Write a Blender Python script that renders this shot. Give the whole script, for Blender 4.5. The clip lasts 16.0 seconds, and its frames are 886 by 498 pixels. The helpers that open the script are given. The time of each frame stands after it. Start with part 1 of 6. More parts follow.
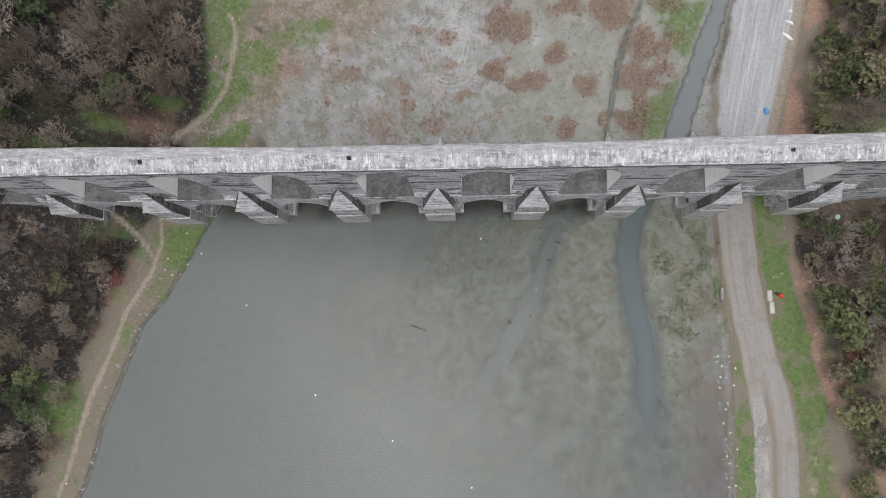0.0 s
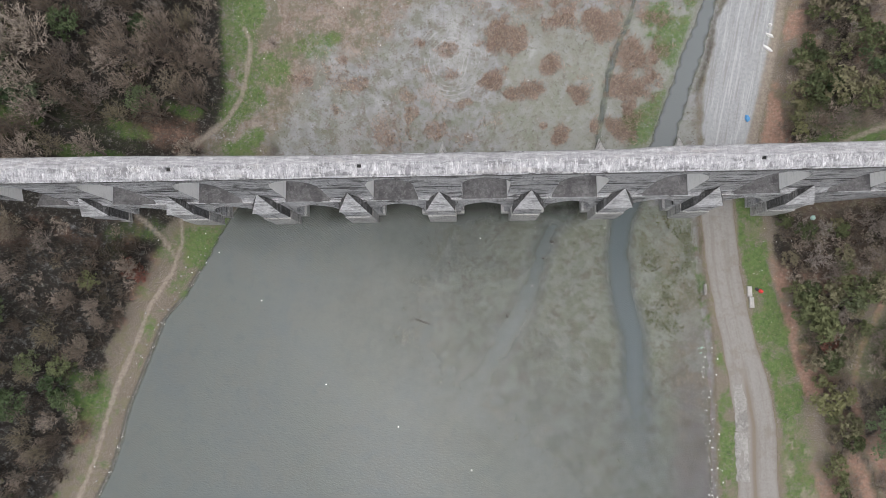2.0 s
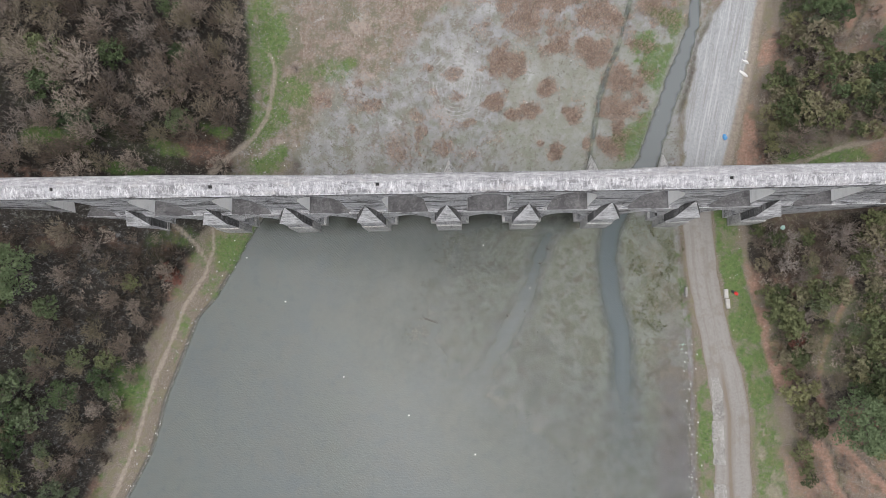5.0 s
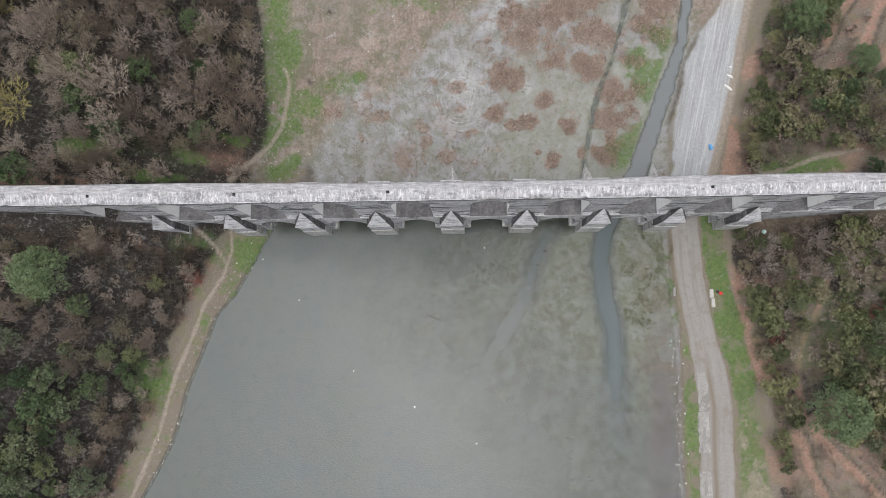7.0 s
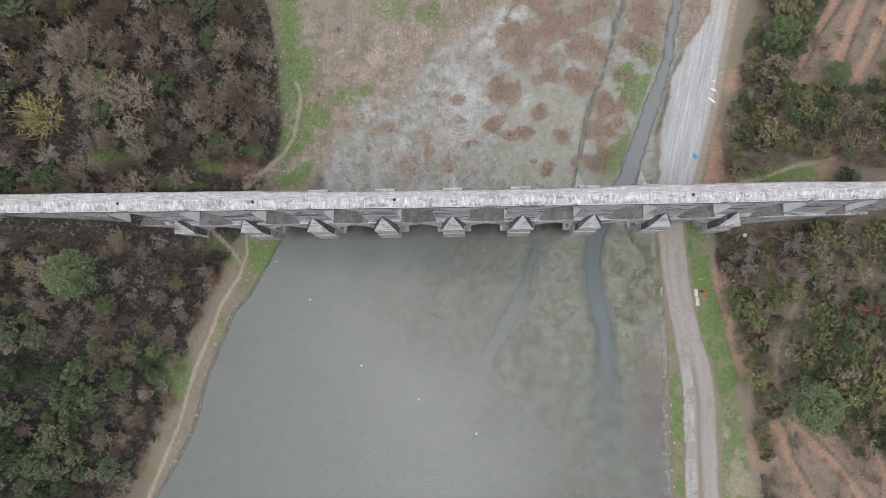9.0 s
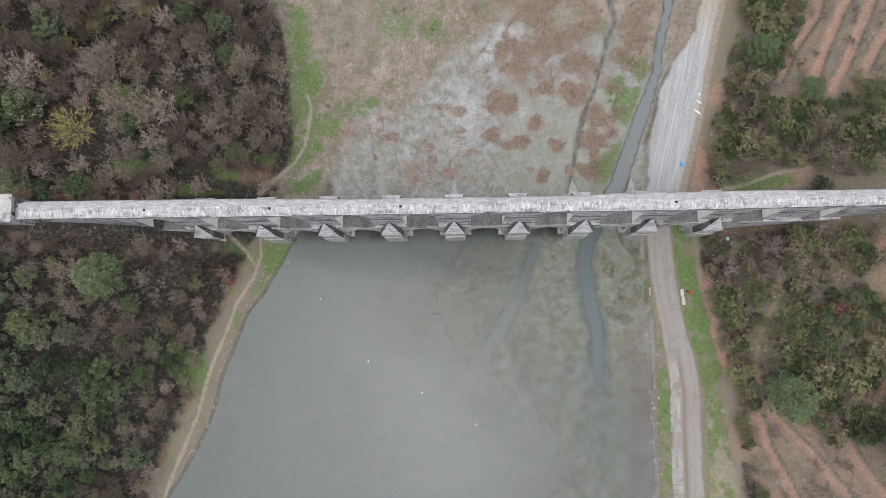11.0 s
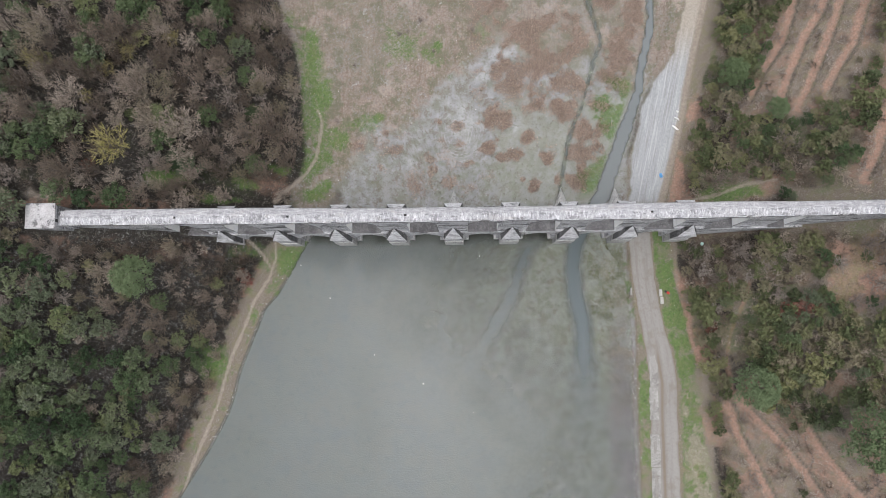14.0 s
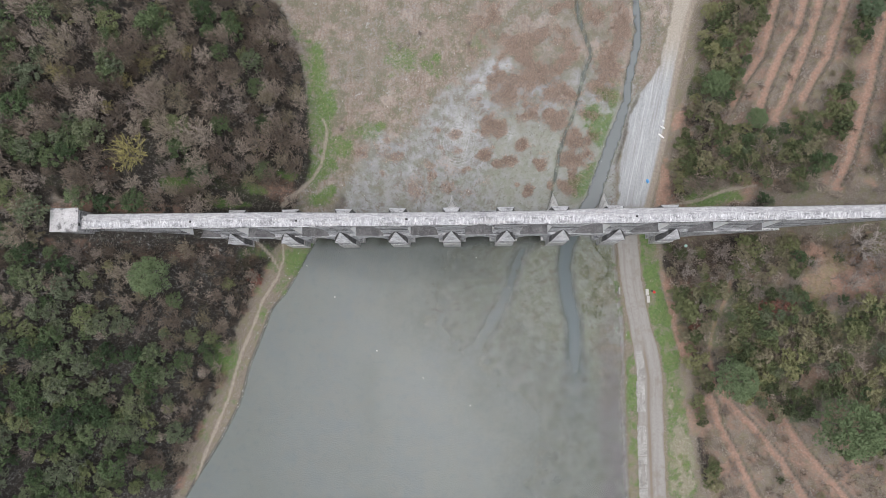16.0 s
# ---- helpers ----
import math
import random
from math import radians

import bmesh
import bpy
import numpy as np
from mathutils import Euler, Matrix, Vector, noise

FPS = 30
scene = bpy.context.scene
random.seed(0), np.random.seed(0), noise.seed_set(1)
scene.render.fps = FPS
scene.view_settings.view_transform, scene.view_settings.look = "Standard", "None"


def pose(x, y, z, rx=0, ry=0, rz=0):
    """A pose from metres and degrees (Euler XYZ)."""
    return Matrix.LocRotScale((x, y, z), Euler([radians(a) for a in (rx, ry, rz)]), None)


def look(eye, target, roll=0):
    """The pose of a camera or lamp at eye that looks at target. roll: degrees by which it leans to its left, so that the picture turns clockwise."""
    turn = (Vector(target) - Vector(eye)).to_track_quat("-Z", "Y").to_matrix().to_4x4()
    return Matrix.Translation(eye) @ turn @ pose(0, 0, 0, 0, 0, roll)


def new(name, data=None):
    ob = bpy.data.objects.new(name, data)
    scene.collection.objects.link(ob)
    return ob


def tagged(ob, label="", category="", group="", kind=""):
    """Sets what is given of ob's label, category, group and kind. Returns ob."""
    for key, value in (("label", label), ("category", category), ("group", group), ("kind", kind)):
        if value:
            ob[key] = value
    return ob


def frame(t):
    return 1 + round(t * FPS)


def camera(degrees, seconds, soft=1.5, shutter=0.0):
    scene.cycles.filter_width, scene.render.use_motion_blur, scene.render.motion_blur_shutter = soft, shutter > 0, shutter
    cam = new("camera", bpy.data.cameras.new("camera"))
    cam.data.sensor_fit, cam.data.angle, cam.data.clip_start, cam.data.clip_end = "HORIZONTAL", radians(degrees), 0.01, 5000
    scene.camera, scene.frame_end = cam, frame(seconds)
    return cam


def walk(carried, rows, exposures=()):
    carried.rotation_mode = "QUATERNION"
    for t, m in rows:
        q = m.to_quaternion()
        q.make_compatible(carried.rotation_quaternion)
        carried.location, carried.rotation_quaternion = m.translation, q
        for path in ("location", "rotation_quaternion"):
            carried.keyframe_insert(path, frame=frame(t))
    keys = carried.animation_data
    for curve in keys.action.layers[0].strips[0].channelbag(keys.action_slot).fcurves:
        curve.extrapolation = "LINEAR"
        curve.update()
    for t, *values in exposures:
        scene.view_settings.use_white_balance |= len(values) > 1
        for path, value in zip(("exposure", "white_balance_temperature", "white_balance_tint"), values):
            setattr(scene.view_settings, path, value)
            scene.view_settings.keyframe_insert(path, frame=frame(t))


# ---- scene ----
cam = camera(67.3, 16.0, 0.8)
PATH = [
    (0, 1.483, -14.099, 104.117, 5.239, 1.955, -0.595),
    (0.5, 1.564, -14.216, 105.855, 5.157, 2.004, -0.61),
    (1, 1.685, -14.308, 107.647, 5.08, 2.051, -0.624),
    (1.5, 1.783, -14.378, 109.511, 5.012, 2.097, -0.636),
    (2, 1.779, -14.409, 111.424, 4.956, 2.147, -0.644),
    (2.5, 1.678, -14.396, 113.37, 4.913, 2.199, -0.648),
    (3, 1.513, -14.312, 115.32, 4.884, 2.25, -0.643),
    (3.5, 1.444, -14.167, 117.305, 4.868, 2.285, -0.633),
    (4, 1.488, -14.01, 119.327, 4.862, 2.304, -0.621),
    (6.5, 0.979, -14.625, 129.619, 4.981, 2.264, -0.492),
    (7, 0.916, -14.696, 131.777, 5.003, 2.275, -0.49),
    (7.5, 0.893, -14.801, 133.958, 5.02, 2.286, -0.495),
    (8, 0.868, -14.898, 136.188, 5.037, 2.298, -0.503),
    (8.5, 0.899, -15.013, 138.454, 5.052, 2.304, -0.514),
    (9, 0.949, -15.099, 140.753, 5.069, 2.307, -0.526),
    (11.5, 0.779, -15.487, 152.297, 5.101, 2.258, -0.534),
    (12, 0.795, -15.538, 154.65, 5.093, 2.224, -0.518),
    (12.5, 0.838, -15.59, 156.991, 5.084, 2.185, -0.5),
    (13, 0.856, -15.639, 159.335, 5.073, 2.147, -0.479),
    (13.5, 0.85, -15.653, 161.668, 5.065, 2.111, -0.459),
    (14, 0.837, -15.68, 163.999, 5.055, 2.074, -0.442),
    (14.5, 0.845, -15.72, 166.32, 5.044, 2.034, -0.434),
    (15, 0.886, -15.777, 168.645, 5.032, 1.992, -0.433),
    (15.5, 0.952, -15.864, 170.987, 5.018, 1.948, -0.438),
    (16, 1.013, -15.938, 173.361, 5.006, 1.905, -0.447),
]
walk(cam, [(t, pose(*p)) for t, *p in PATH], [(0, 0.0, 6450, 10), (6, 0.07, 6450, 10), (16, 0.14, 6350, 10)])

# ---------------------------------------------------------------- light
world = bpy.data.worlds.new("overcast_sky")
scene.world = world
world.use_nodes = True
wn = world.node_tree
wn.nodes.clear()
sky = wn.nodes.new("ShaderNodeTexSky")
sky.sky_type = "NISHITA"
sky.sun_disc = False
sky.sun_elevation = radians(84)
sky.sun_rotation = radians(194)
sky.air_density, sky.dust_density, sky.ozone_density = 1.0, 6.0, 1.0
back = wn.nodes.new("ShaderNodeBackground")
back.inputs["Strength"].default_value = 0.165
wout = wn.nodes.new("ShaderNodeOutputWorld")
cloud = wn.nodes.new("ShaderNodeHueSaturation")  # a grey cloud cover over the sky
cloud.inputs["Saturation"].default_value = 0.4
wn.links.new(sky.outputs[0], cloud.inputs["Color"])
wn.links.new(cloud.outputs[0], back.inputs[0])
wn.links.new(back.outputs[0], wout.inputs[0])

sun_data = bpy.data.lights.new("sun", "SUN")
sun_data.energy, sun_data.angle, sun_data.color = 0.85, radians(150), (1.0, 0.97, 0.94)
sun = new("sun", sun_data)
sun.matrix_world = look((-2.5, -10.2, 100), (0, 0, 0))


# ---------------------------------------------------------------- material helpers
def material(name):
    m = bpy.data.materials.new(name)
    m.use_nodes = True
    t = m.node_tree
    b = t.nodes["Principled BSDF"]
    return m, t, b


def put(t, kind, **inputs):
    n = t.nodes.new(kind)
    for k, v in inputs.items():
        n.inputs[k.replace("_", " ")].default_value = v
    return n


def where(t, scale=(1, 1, 1)):
    g = t.nodes.new("ShaderNodeNewGeometry")
    m = t.nodes.new("ShaderNodeMapping")
    m.inputs["Scale"].default_value = scale
    t.links.new(g.outputs["Position"], m.inputs["Vector"])
    return m.outputs[0]


def noise_tex(t, vec, scale, detail=4.0, rough=0.6, warp=0.0):
    n = t.nodes.new("ShaderNodeTexNoise")
    n.inputs["Scale"].default_value = scale
    n.inputs["Detail"].default_value = detail
    n.inputs["Roughness"].default_value = rough
    n.inputs["Distortion"].default_value = warp
    t.links.new(vec, n.inputs["Vector"])
    return n.outputs["Fac"]


def ramp(t, fac, stops):
    r = t.nodes.new("ShaderNodeValToRGB")
    e = r.color_ramp.elements
    while len(e) < len(stops):
        e.new(0.5)
    for el, (p, c) in zip(e, stops):
        el.position = p
        el.color = (*c, 1) if len(c) == 3 else c
    t.links.new(fac, r.inputs[0])
    return r.outputs[0]


def fade(t, fac, lo, hi):
    m = t.nodes.new("ShaderNodeMapRange")
    m.interpolation_type = "SMOOTHSTEP"
    m.inputs["From Min"].default_value, m.inputs["From Max"].default_value = lo, hi
    t.links.new(fac, m.inputs["Value"])
    return m.outputs[0]


def mix(t, fac, a, b, mode="MIX"):
    m = t.nodes.new("ShaderNodeMix")
    m.data_type, m.blend_type = "RGBA", mode
    ins = [i for i in m.inputs if i.enabled]
    for sock, v in zip(ins, (fac, a, b)):
        if isinstance(v, (int, float)):
            sock.default_value = v
        elif isinstance(v, tuple):
            sock.default_value = (*v, 1)
        else:
            t.links.new(v, sock)
    return [o for o in m.outputs if o.enabled][0]


def calc(t, op, a, b=0.0):
    m = t.nodes.new("ShaderNodeMath")
    m.operation = op
    for sock, v in zip(m.inputs, (a, b)):
        if isinstance(v, (int, float)):
            sock.default_value = v
        else:
            t.links.new(v, sock)
    return m.outputs[0]


def attr(t, name, channel=None):
    a = t.nodes.new("ShaderNodeAttribute")
    a.attribute_name = name
    if channel is None:
        return a.outputs["Fac"]
    s = t.nodes.new("ShaderNodeSeparateColor")
    t.links.new(a.outputs["Color"], s.inputs[0])
    return s.outputs[channel]


def bump(t, b, height, strength=0.5, dist=0.1):
    n = t.nodes.new("ShaderNodeBump")
    n.inputs["Strength"].default_value, n.inputs["Distance"].default_value = strength, dist
    t.links.new(height, n.inputs["Height"])
    t.links.new(n.outputs[0], b.inputs["Normal"])


def plain(name, colour, rough=0.7, metal=0.0, vary=0.25, scale=6.0):
    m, t, b = material(name)
    n = noise_tex(t, where(t), scale)
    lo = tuple(c * (1 - vary) for c in colour)
    hi = tuple(min(1, c * (1 + vary)) for c in colour)
    t.links.new(ramp(t, n, [(0.3, lo), (0.7, hi)]), b.inputs["Base Color"])
    b.inputs["Roughness"].default_value, b.inputs["Metallic"].default_value = rough, metal
    bump(t, b, n, 0.3, 0.02)
    return m


# ---------------------------------------------------------------- stone
def stone(name, tones, stain=0.5, courses=True, pale=None):
    """Weathered ashlar: coursed blocks, black lichen streaks, pale scars."""
    m, t, b = material(name)
    p = where(t)
    big = noise_tex(t, p, 0.35, 5, 0.65)
    fine = noise_tex(t, p, 2.6, 9, 0.85)
    col = ramp(t, fine, [(0.34, tones[0]), (0.5, tones[1]), (0.66, tones[2])])
    if courses:
        br = put(t, "ShaderNodeTexBrick", Scale=1.0, Mortar_Size=0.04, Mortar_Smooth=0.3, Brick_Width=0.8, Row_Height=0.31)
        comb = t.nodes.new("ShaderNodeCombineXYZ")
        sep = t.nodes.new("ShaderNodeSeparateXYZ")
        t.links.new(p, sep.inputs[0])
        t.links.new(calc(t, "ADD", sep.outputs[0], calc(t, "MULTIPLY", sep.outputs[1], 0.83)), comb.inputs[0])
        t.links.new(sep.outputs[2], comb.inputs[1])
        t.links.new(comb.outputs[0], br.inputs["Vector"])
        br.inputs["Color1"].default_value = (0.82, 0.82, 0.82, 1)
        br.inputs["Color2"].default_value = (1.1, 1.09, 1.08, 1)
        br.inputs["Mortar"].default_value = (0.42, 0.42, 0.42, 1)
        col = mix(t, 0.75, col, br.outputs["Color"], "MULTIPLY")
    band = noise_tex(t, where(t, (0.3, 0.3, 3.2)), 1.1, 6, 0.72)
    dark = fade(t, calc(t, "MULTIPLY", band, calc(t, "ADD", big, 0.45)), 0.5, 0.57)
    col = mix(t, calc(t, "MULTIPLY", fade(t, calc(t, "SUBTRACT", 1.0, band), 0.54, 0.64), 0.55), col, tones[2])
    col = mix(t, calc(t, "MULTIPLY", dark, stain), col, (0.035, 0.034, 0.034))
    drip = noise_tex(t, where(t, (3.2, 3.2, 0.22)), 1.0, 4, 0.6)
    col = mix(t, calc(t, "MULTIPLY", fade(t, drip, 0.6, 0.7), stain * 0.8), col, (0.05, 0.048, 0.047))
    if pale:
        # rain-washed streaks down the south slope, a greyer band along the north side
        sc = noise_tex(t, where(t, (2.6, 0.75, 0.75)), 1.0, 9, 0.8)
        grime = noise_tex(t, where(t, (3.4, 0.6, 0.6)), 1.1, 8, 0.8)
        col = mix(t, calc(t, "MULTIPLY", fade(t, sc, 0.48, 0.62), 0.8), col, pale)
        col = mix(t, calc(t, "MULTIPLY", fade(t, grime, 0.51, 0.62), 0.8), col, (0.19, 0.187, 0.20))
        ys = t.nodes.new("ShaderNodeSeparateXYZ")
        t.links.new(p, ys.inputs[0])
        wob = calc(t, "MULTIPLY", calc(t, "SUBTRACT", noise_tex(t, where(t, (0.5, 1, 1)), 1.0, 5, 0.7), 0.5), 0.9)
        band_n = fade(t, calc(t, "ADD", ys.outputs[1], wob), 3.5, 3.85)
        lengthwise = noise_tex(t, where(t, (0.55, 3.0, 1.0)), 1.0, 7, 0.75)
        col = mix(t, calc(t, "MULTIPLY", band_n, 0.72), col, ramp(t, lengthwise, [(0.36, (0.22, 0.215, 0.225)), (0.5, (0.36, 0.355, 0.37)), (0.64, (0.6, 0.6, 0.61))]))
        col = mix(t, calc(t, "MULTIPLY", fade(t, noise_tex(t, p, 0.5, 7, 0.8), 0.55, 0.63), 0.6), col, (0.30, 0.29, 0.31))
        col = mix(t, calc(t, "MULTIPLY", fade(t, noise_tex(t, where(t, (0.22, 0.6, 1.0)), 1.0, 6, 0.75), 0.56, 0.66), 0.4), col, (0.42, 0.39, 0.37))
    pits = noise_tex(t, p, 7.0, 4, 0.75)
    col = mix(t, calc(t, "MULTIPLY", fade(t, pits, 0.56, 0.68), min(0.5, stain)), col, (0.06, 0.058, 0.058))
    col = mix(t, calc(t, "MULTIPLY", fade(t, noise_tex(t, p, 3.2, 5, 0.75), 0.6, 0.7), 0.45), col, (0.72, 0.715, 0.70))
    t.links.new(col, b.inputs["Base Color"])
    b.inputs["Roughness"].default_value = 0.9
    bump(t, b, calc(t, "ADD", fine, calc(t, "MULTIPLY", band, 1.2)), 0.9, 0.16)
    return m


STONE = stone("weathered_ashlar", [(0.20, 0.201, 0.211), (0.51, 0.512, 0.53), (0.84, 0.842, 0.86)], 0.88)
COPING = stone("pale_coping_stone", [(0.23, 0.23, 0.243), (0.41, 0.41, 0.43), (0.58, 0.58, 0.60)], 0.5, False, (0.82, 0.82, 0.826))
LINTEL = stone("pale_dressed_stone", [(0.33, 0.33, 0.325), (0.50, 0.498, 0.49), (0.66, 0.655, 0.64)], 0.5)
WHITEWASH = stone("pale_lined_stone", [(0.86, 0.855, 0.84), (0.93, 0.927, 0.915), (0.96, 0.957, 0.945)], 0.1, False)
PASSAGE = stone("grey_plaster", [(0.075, 0.072, 0.074), (0.125, 0.121, 0.123), (0.24, 0.236, 0.235)], 0.45, False)
FLANK = stone("dark_flank_stone", [(0.04, 0.04, 0.041), (0.095, 0.095, 0.097), (0.30, 0.30, 0.305)], 0.9, False)
# near-black stone for the string courses and the painted shade line below the cornice
DARKLINE = stone("dark_line_stone", [(0.03, 0.03, 0.03), (0.07, 0.068, 0.068), (0.22, 0.22, 0.22)], 0.5, False)
CUTSTONE = stone("pale_cutwater_stone", [(0.36, 0.352, 0.34), (0.58, 0.57, 0.555), (0.78, 0.77, 0.755)], 0.6, False)
ROOFSLAB = stone("weathered_roof_stone", [(0.27, 0.262, 0.262), (0.46, 0.45, 0.455), (0.62, 0.61, 0.615)], 0.7, False)
CAP = stone("buttress_cap_stone", [(0.27, 0.271, 0.28), (0.55, 0.552, 0.567), (0.84, 0.842, 0.857)], 0.5, False)


# ---------------------------------------------------------------- numeric helpers
def lattice(seed):
    g = np.random.RandomState(seed)
    return g.rand(256, 256)


LATTICES = [lattice(s) for s in range(12)]


def vnoise(x, y, size, seed=0):
    g = LATTICES[seed % 12]
    x, y = np.asarray(x), np.asarray(y)
    ca, sa = math.cos(0.5 + 0.7 * seed), math.sin(0.5 + 0.7 * seed)
    u, v = (x * ca - y * sa) / size + 37.3 * seed, (x * sa + y * ca) / size + 11.7 * seed
    i, j = np.floor(u).astype(int), np.floor(v).astype(int)
    fu, fv = u - i, v - j
    fu, fv = fu * fu * (3 - 2 * fu), fv * fv * (3 - 2 * fv)
    i0, i1, j0, j1 = i % 256, (i + 1) % 256, j % 256, (j + 1) % 256
    a = g[i0, j0] * (1 - fu) + g[i1, j0] * fu
    b = g[i0, j1] * (1 - fu) + g[i1, j1] * fu
    return a * (1 - fv) + b * fv


def fbm(x, y, size, seed=0, octaves=4):
    s, w, tot = 0.0, 1.0, 0.0
    for k in range(octaves):
        s = s + w * vnoise(x, y, size / 2 ** k, seed + k)
        tot += w
        w *= 0.55
    return s / tot


def step(v, lo, hi):
    s = np.clip((np.asarray(v, float) - lo) / (hi - lo), 0, 1)
    return s * s * (3 - 2 * s)


def line_x(y, pts):
    """x of a line that runs along y, given as (x, y) knots from south to north."""
    return np.interp(y, [p[1] for p in pts], [p[0] for p in pts])


def off_line(x, y, pts):
    """Distance to a polyline."""
    best = np.full(np.shape(x), 1e9)
    for (ax, ay), (bx, by) in zip(pts, pts[1:]):
        dx, dy = bx - ax, by - ay
        s = np.clip(((x - ax) * dx + (y - ay) * dy) / (dx * dx + dy * dy), 0, 1)
        best = np.minimum(best, np.hypot(x - ax - s * dx, y - ay - s * dy))
    return best


# the valley in plan
FOOT_WEST = [(-150, -220), (-98, -110), (-72, -63), (-67.5, -50), (-62, -37), (-58.5, -28), (-56.5, -21), (-53.5, -13), (-50, -6), (-47, 0), (-43.5, 8), (-41, 12), (-38.6, 22), (-39.2, 36), (-40.5, 48), (-46, 61), (-49, 68), (-62, 120), (-110, 240)]
SHORE_WEST = [(-145, -220), (-92, -110), (-71, -64), (-62, -49), (-59.6, -44.5), (-57.6, -40.5), (-56.2, -36), (-55.0, -30.5), (-53.2, -26), (-51.2, -20.8), (-49.4, -16), (-46, -12), (-43.0, -7), (-40.2, -1.5), (-37.6, 2.5), (-35, 6), (-33.5, 10), (-31.5, 14.5), (-29, 20)]
FOOT_EAST = [(70, -220), (60, -64), (58, -45), (57, -33), (54.5, -20), (51.5, -4), (51.5, 8), (54, 20), (58, 35), (61, 46), (65.5, 65), (80, 120), (120, 240)]
ROAD_MID = [(52, -220), (48.6, -120), (47.4, -64), (47.3, -42), (47.6, -34), (46.6, -26.5), (44.6, -16), (43.5, -8), (42.9, 0), (43.3, 9)]
STREAM = [(30.5, -64), (29.4, -45), (29, -28), (28.8, -19), (27.2, -12.5), (26.8, -6), (27.6, 0), (31.5, 7), (34.6, 12), (37.2, 19), (41.4, 30.5), (44.2, 38), (45, 44), (46.6, 50), (48, 57), (47.6, 64), (46.6, 90), (60, 200)]
DITCH = [(24.0, 9), (24.2, 14), (25.4, 20.1), (26.4, 25), (28, 30), (30.3, 35), (31.8, 40.4), (33.3, 46), (35.4, 51), (33.8, 56), (32.4, 61), (31.6, 66), (34, 100)]
GRAVEL_WEST = [(40.2, 7), (40.8, 13), (41.3, 22), (43.2, 28), (44.9, 34.5), (48.5, 41), (52.3, 47), (55.5, 58), (56.5, 65), (75, 200)]
GRAVEL_EAST = [(47.0, 7), (48.8, 13.4), (51.8, 24), (53.7, 32), (54.6, 37), (57.1, 48), (60, 60), (61.8, 65), (81, 200)]
BANK_EAST = [(46, -220), (41.2, -64), (41.0, -42), (41.3, -24), (41.1, -18), (40.5, -11.7), (39.9, -5.8), (39.6, 0), (39.4, 9)]
PATH_NORTH = [(-46, 10.5), (-43.2, 13.6), (-39.1, 17.9), (-36.7, 21.8), (-35.6, 27.6), (-35.2, 31.7), (-36.3, 34.1)]
PATH_WEST = [(-46.6, 3), (-46.4, -3), (-48.1, -8.1), (-51.8, -13.9), (-54.3, -20.8), (-56.6, -26), (-58.4, -31.6), (-60.0, -38), (-62.4, -44), (-66.2, -53), (-69.2, -62), (-96, -115)]
PATH_EAST = [(72, 13), (66, 12.5), (60, 10.5), (54, 9.8)]
PATH_BUSH = [(66, -10), (64.5, -16), (62.4, -21.4), (61.5, -28.4), (62.6, -35.4), (60.2, -40.4)]
PATH_FORK = [(-52.5, 1.5), (-51.3, 0.3), (-49.3, -2.2), (-47.9, -5.2)]
CHANNEL = [(20.5, 4), (18.4, 1), (15.7, -2), (14.0, -6.5), (12.6, -10.5), (11.2, -14), (9, -18), (6.7, -22), (4.4, -26), (0, -34)]
RILLS_NORTH = [[(64.2, 26.2), (65.9, 28.9), (69.2, 34.4), (71.4, 39.3), (75.5, 45.4), (77.7, 51.8), (80.1, 60.4), (86, 80)], [(71.8, 26.4), (73.3, 29.1), (76.3, 37.5), (79.7, 45.7), (83.3, 51.9), (85.5, 58.9), (92, 80)], [(77.2, 29.2), (80.1, 35.4), (82.9, 42.2), (85.8, 49.9), (88.4, 58.2), (95, 80)], [(78.8, 26), (79.9, 28.1), (82.6, 32.7), (84.5, 36.7), (88, 42.3), (90.3, 50), (92.7, 56.7), (100, 80)], [(86.8, 11.2), (89.2, 16.3), (91.3, 22.8), (94.2, 31.9), (96.2, 39.8), (99.1, 49), (108, 80)]]
RILLS_SOUTH = [[(61.5, -37), (62.6, -41), (63.4, -45.1), (66.2, -51.5), (69.4, -59.2), (75, -73)], [(64, -37.5), (65.3, -39.3), (69.7, -44.4), (74.9, -51.8), (78.9, -59.2), (86, -73)], [(69.5, -34.5), (72, -37.5), (75.9, -42.6), (79.1, -48.8), (84.1, -55.9), (88, -61), (99, -74)]]
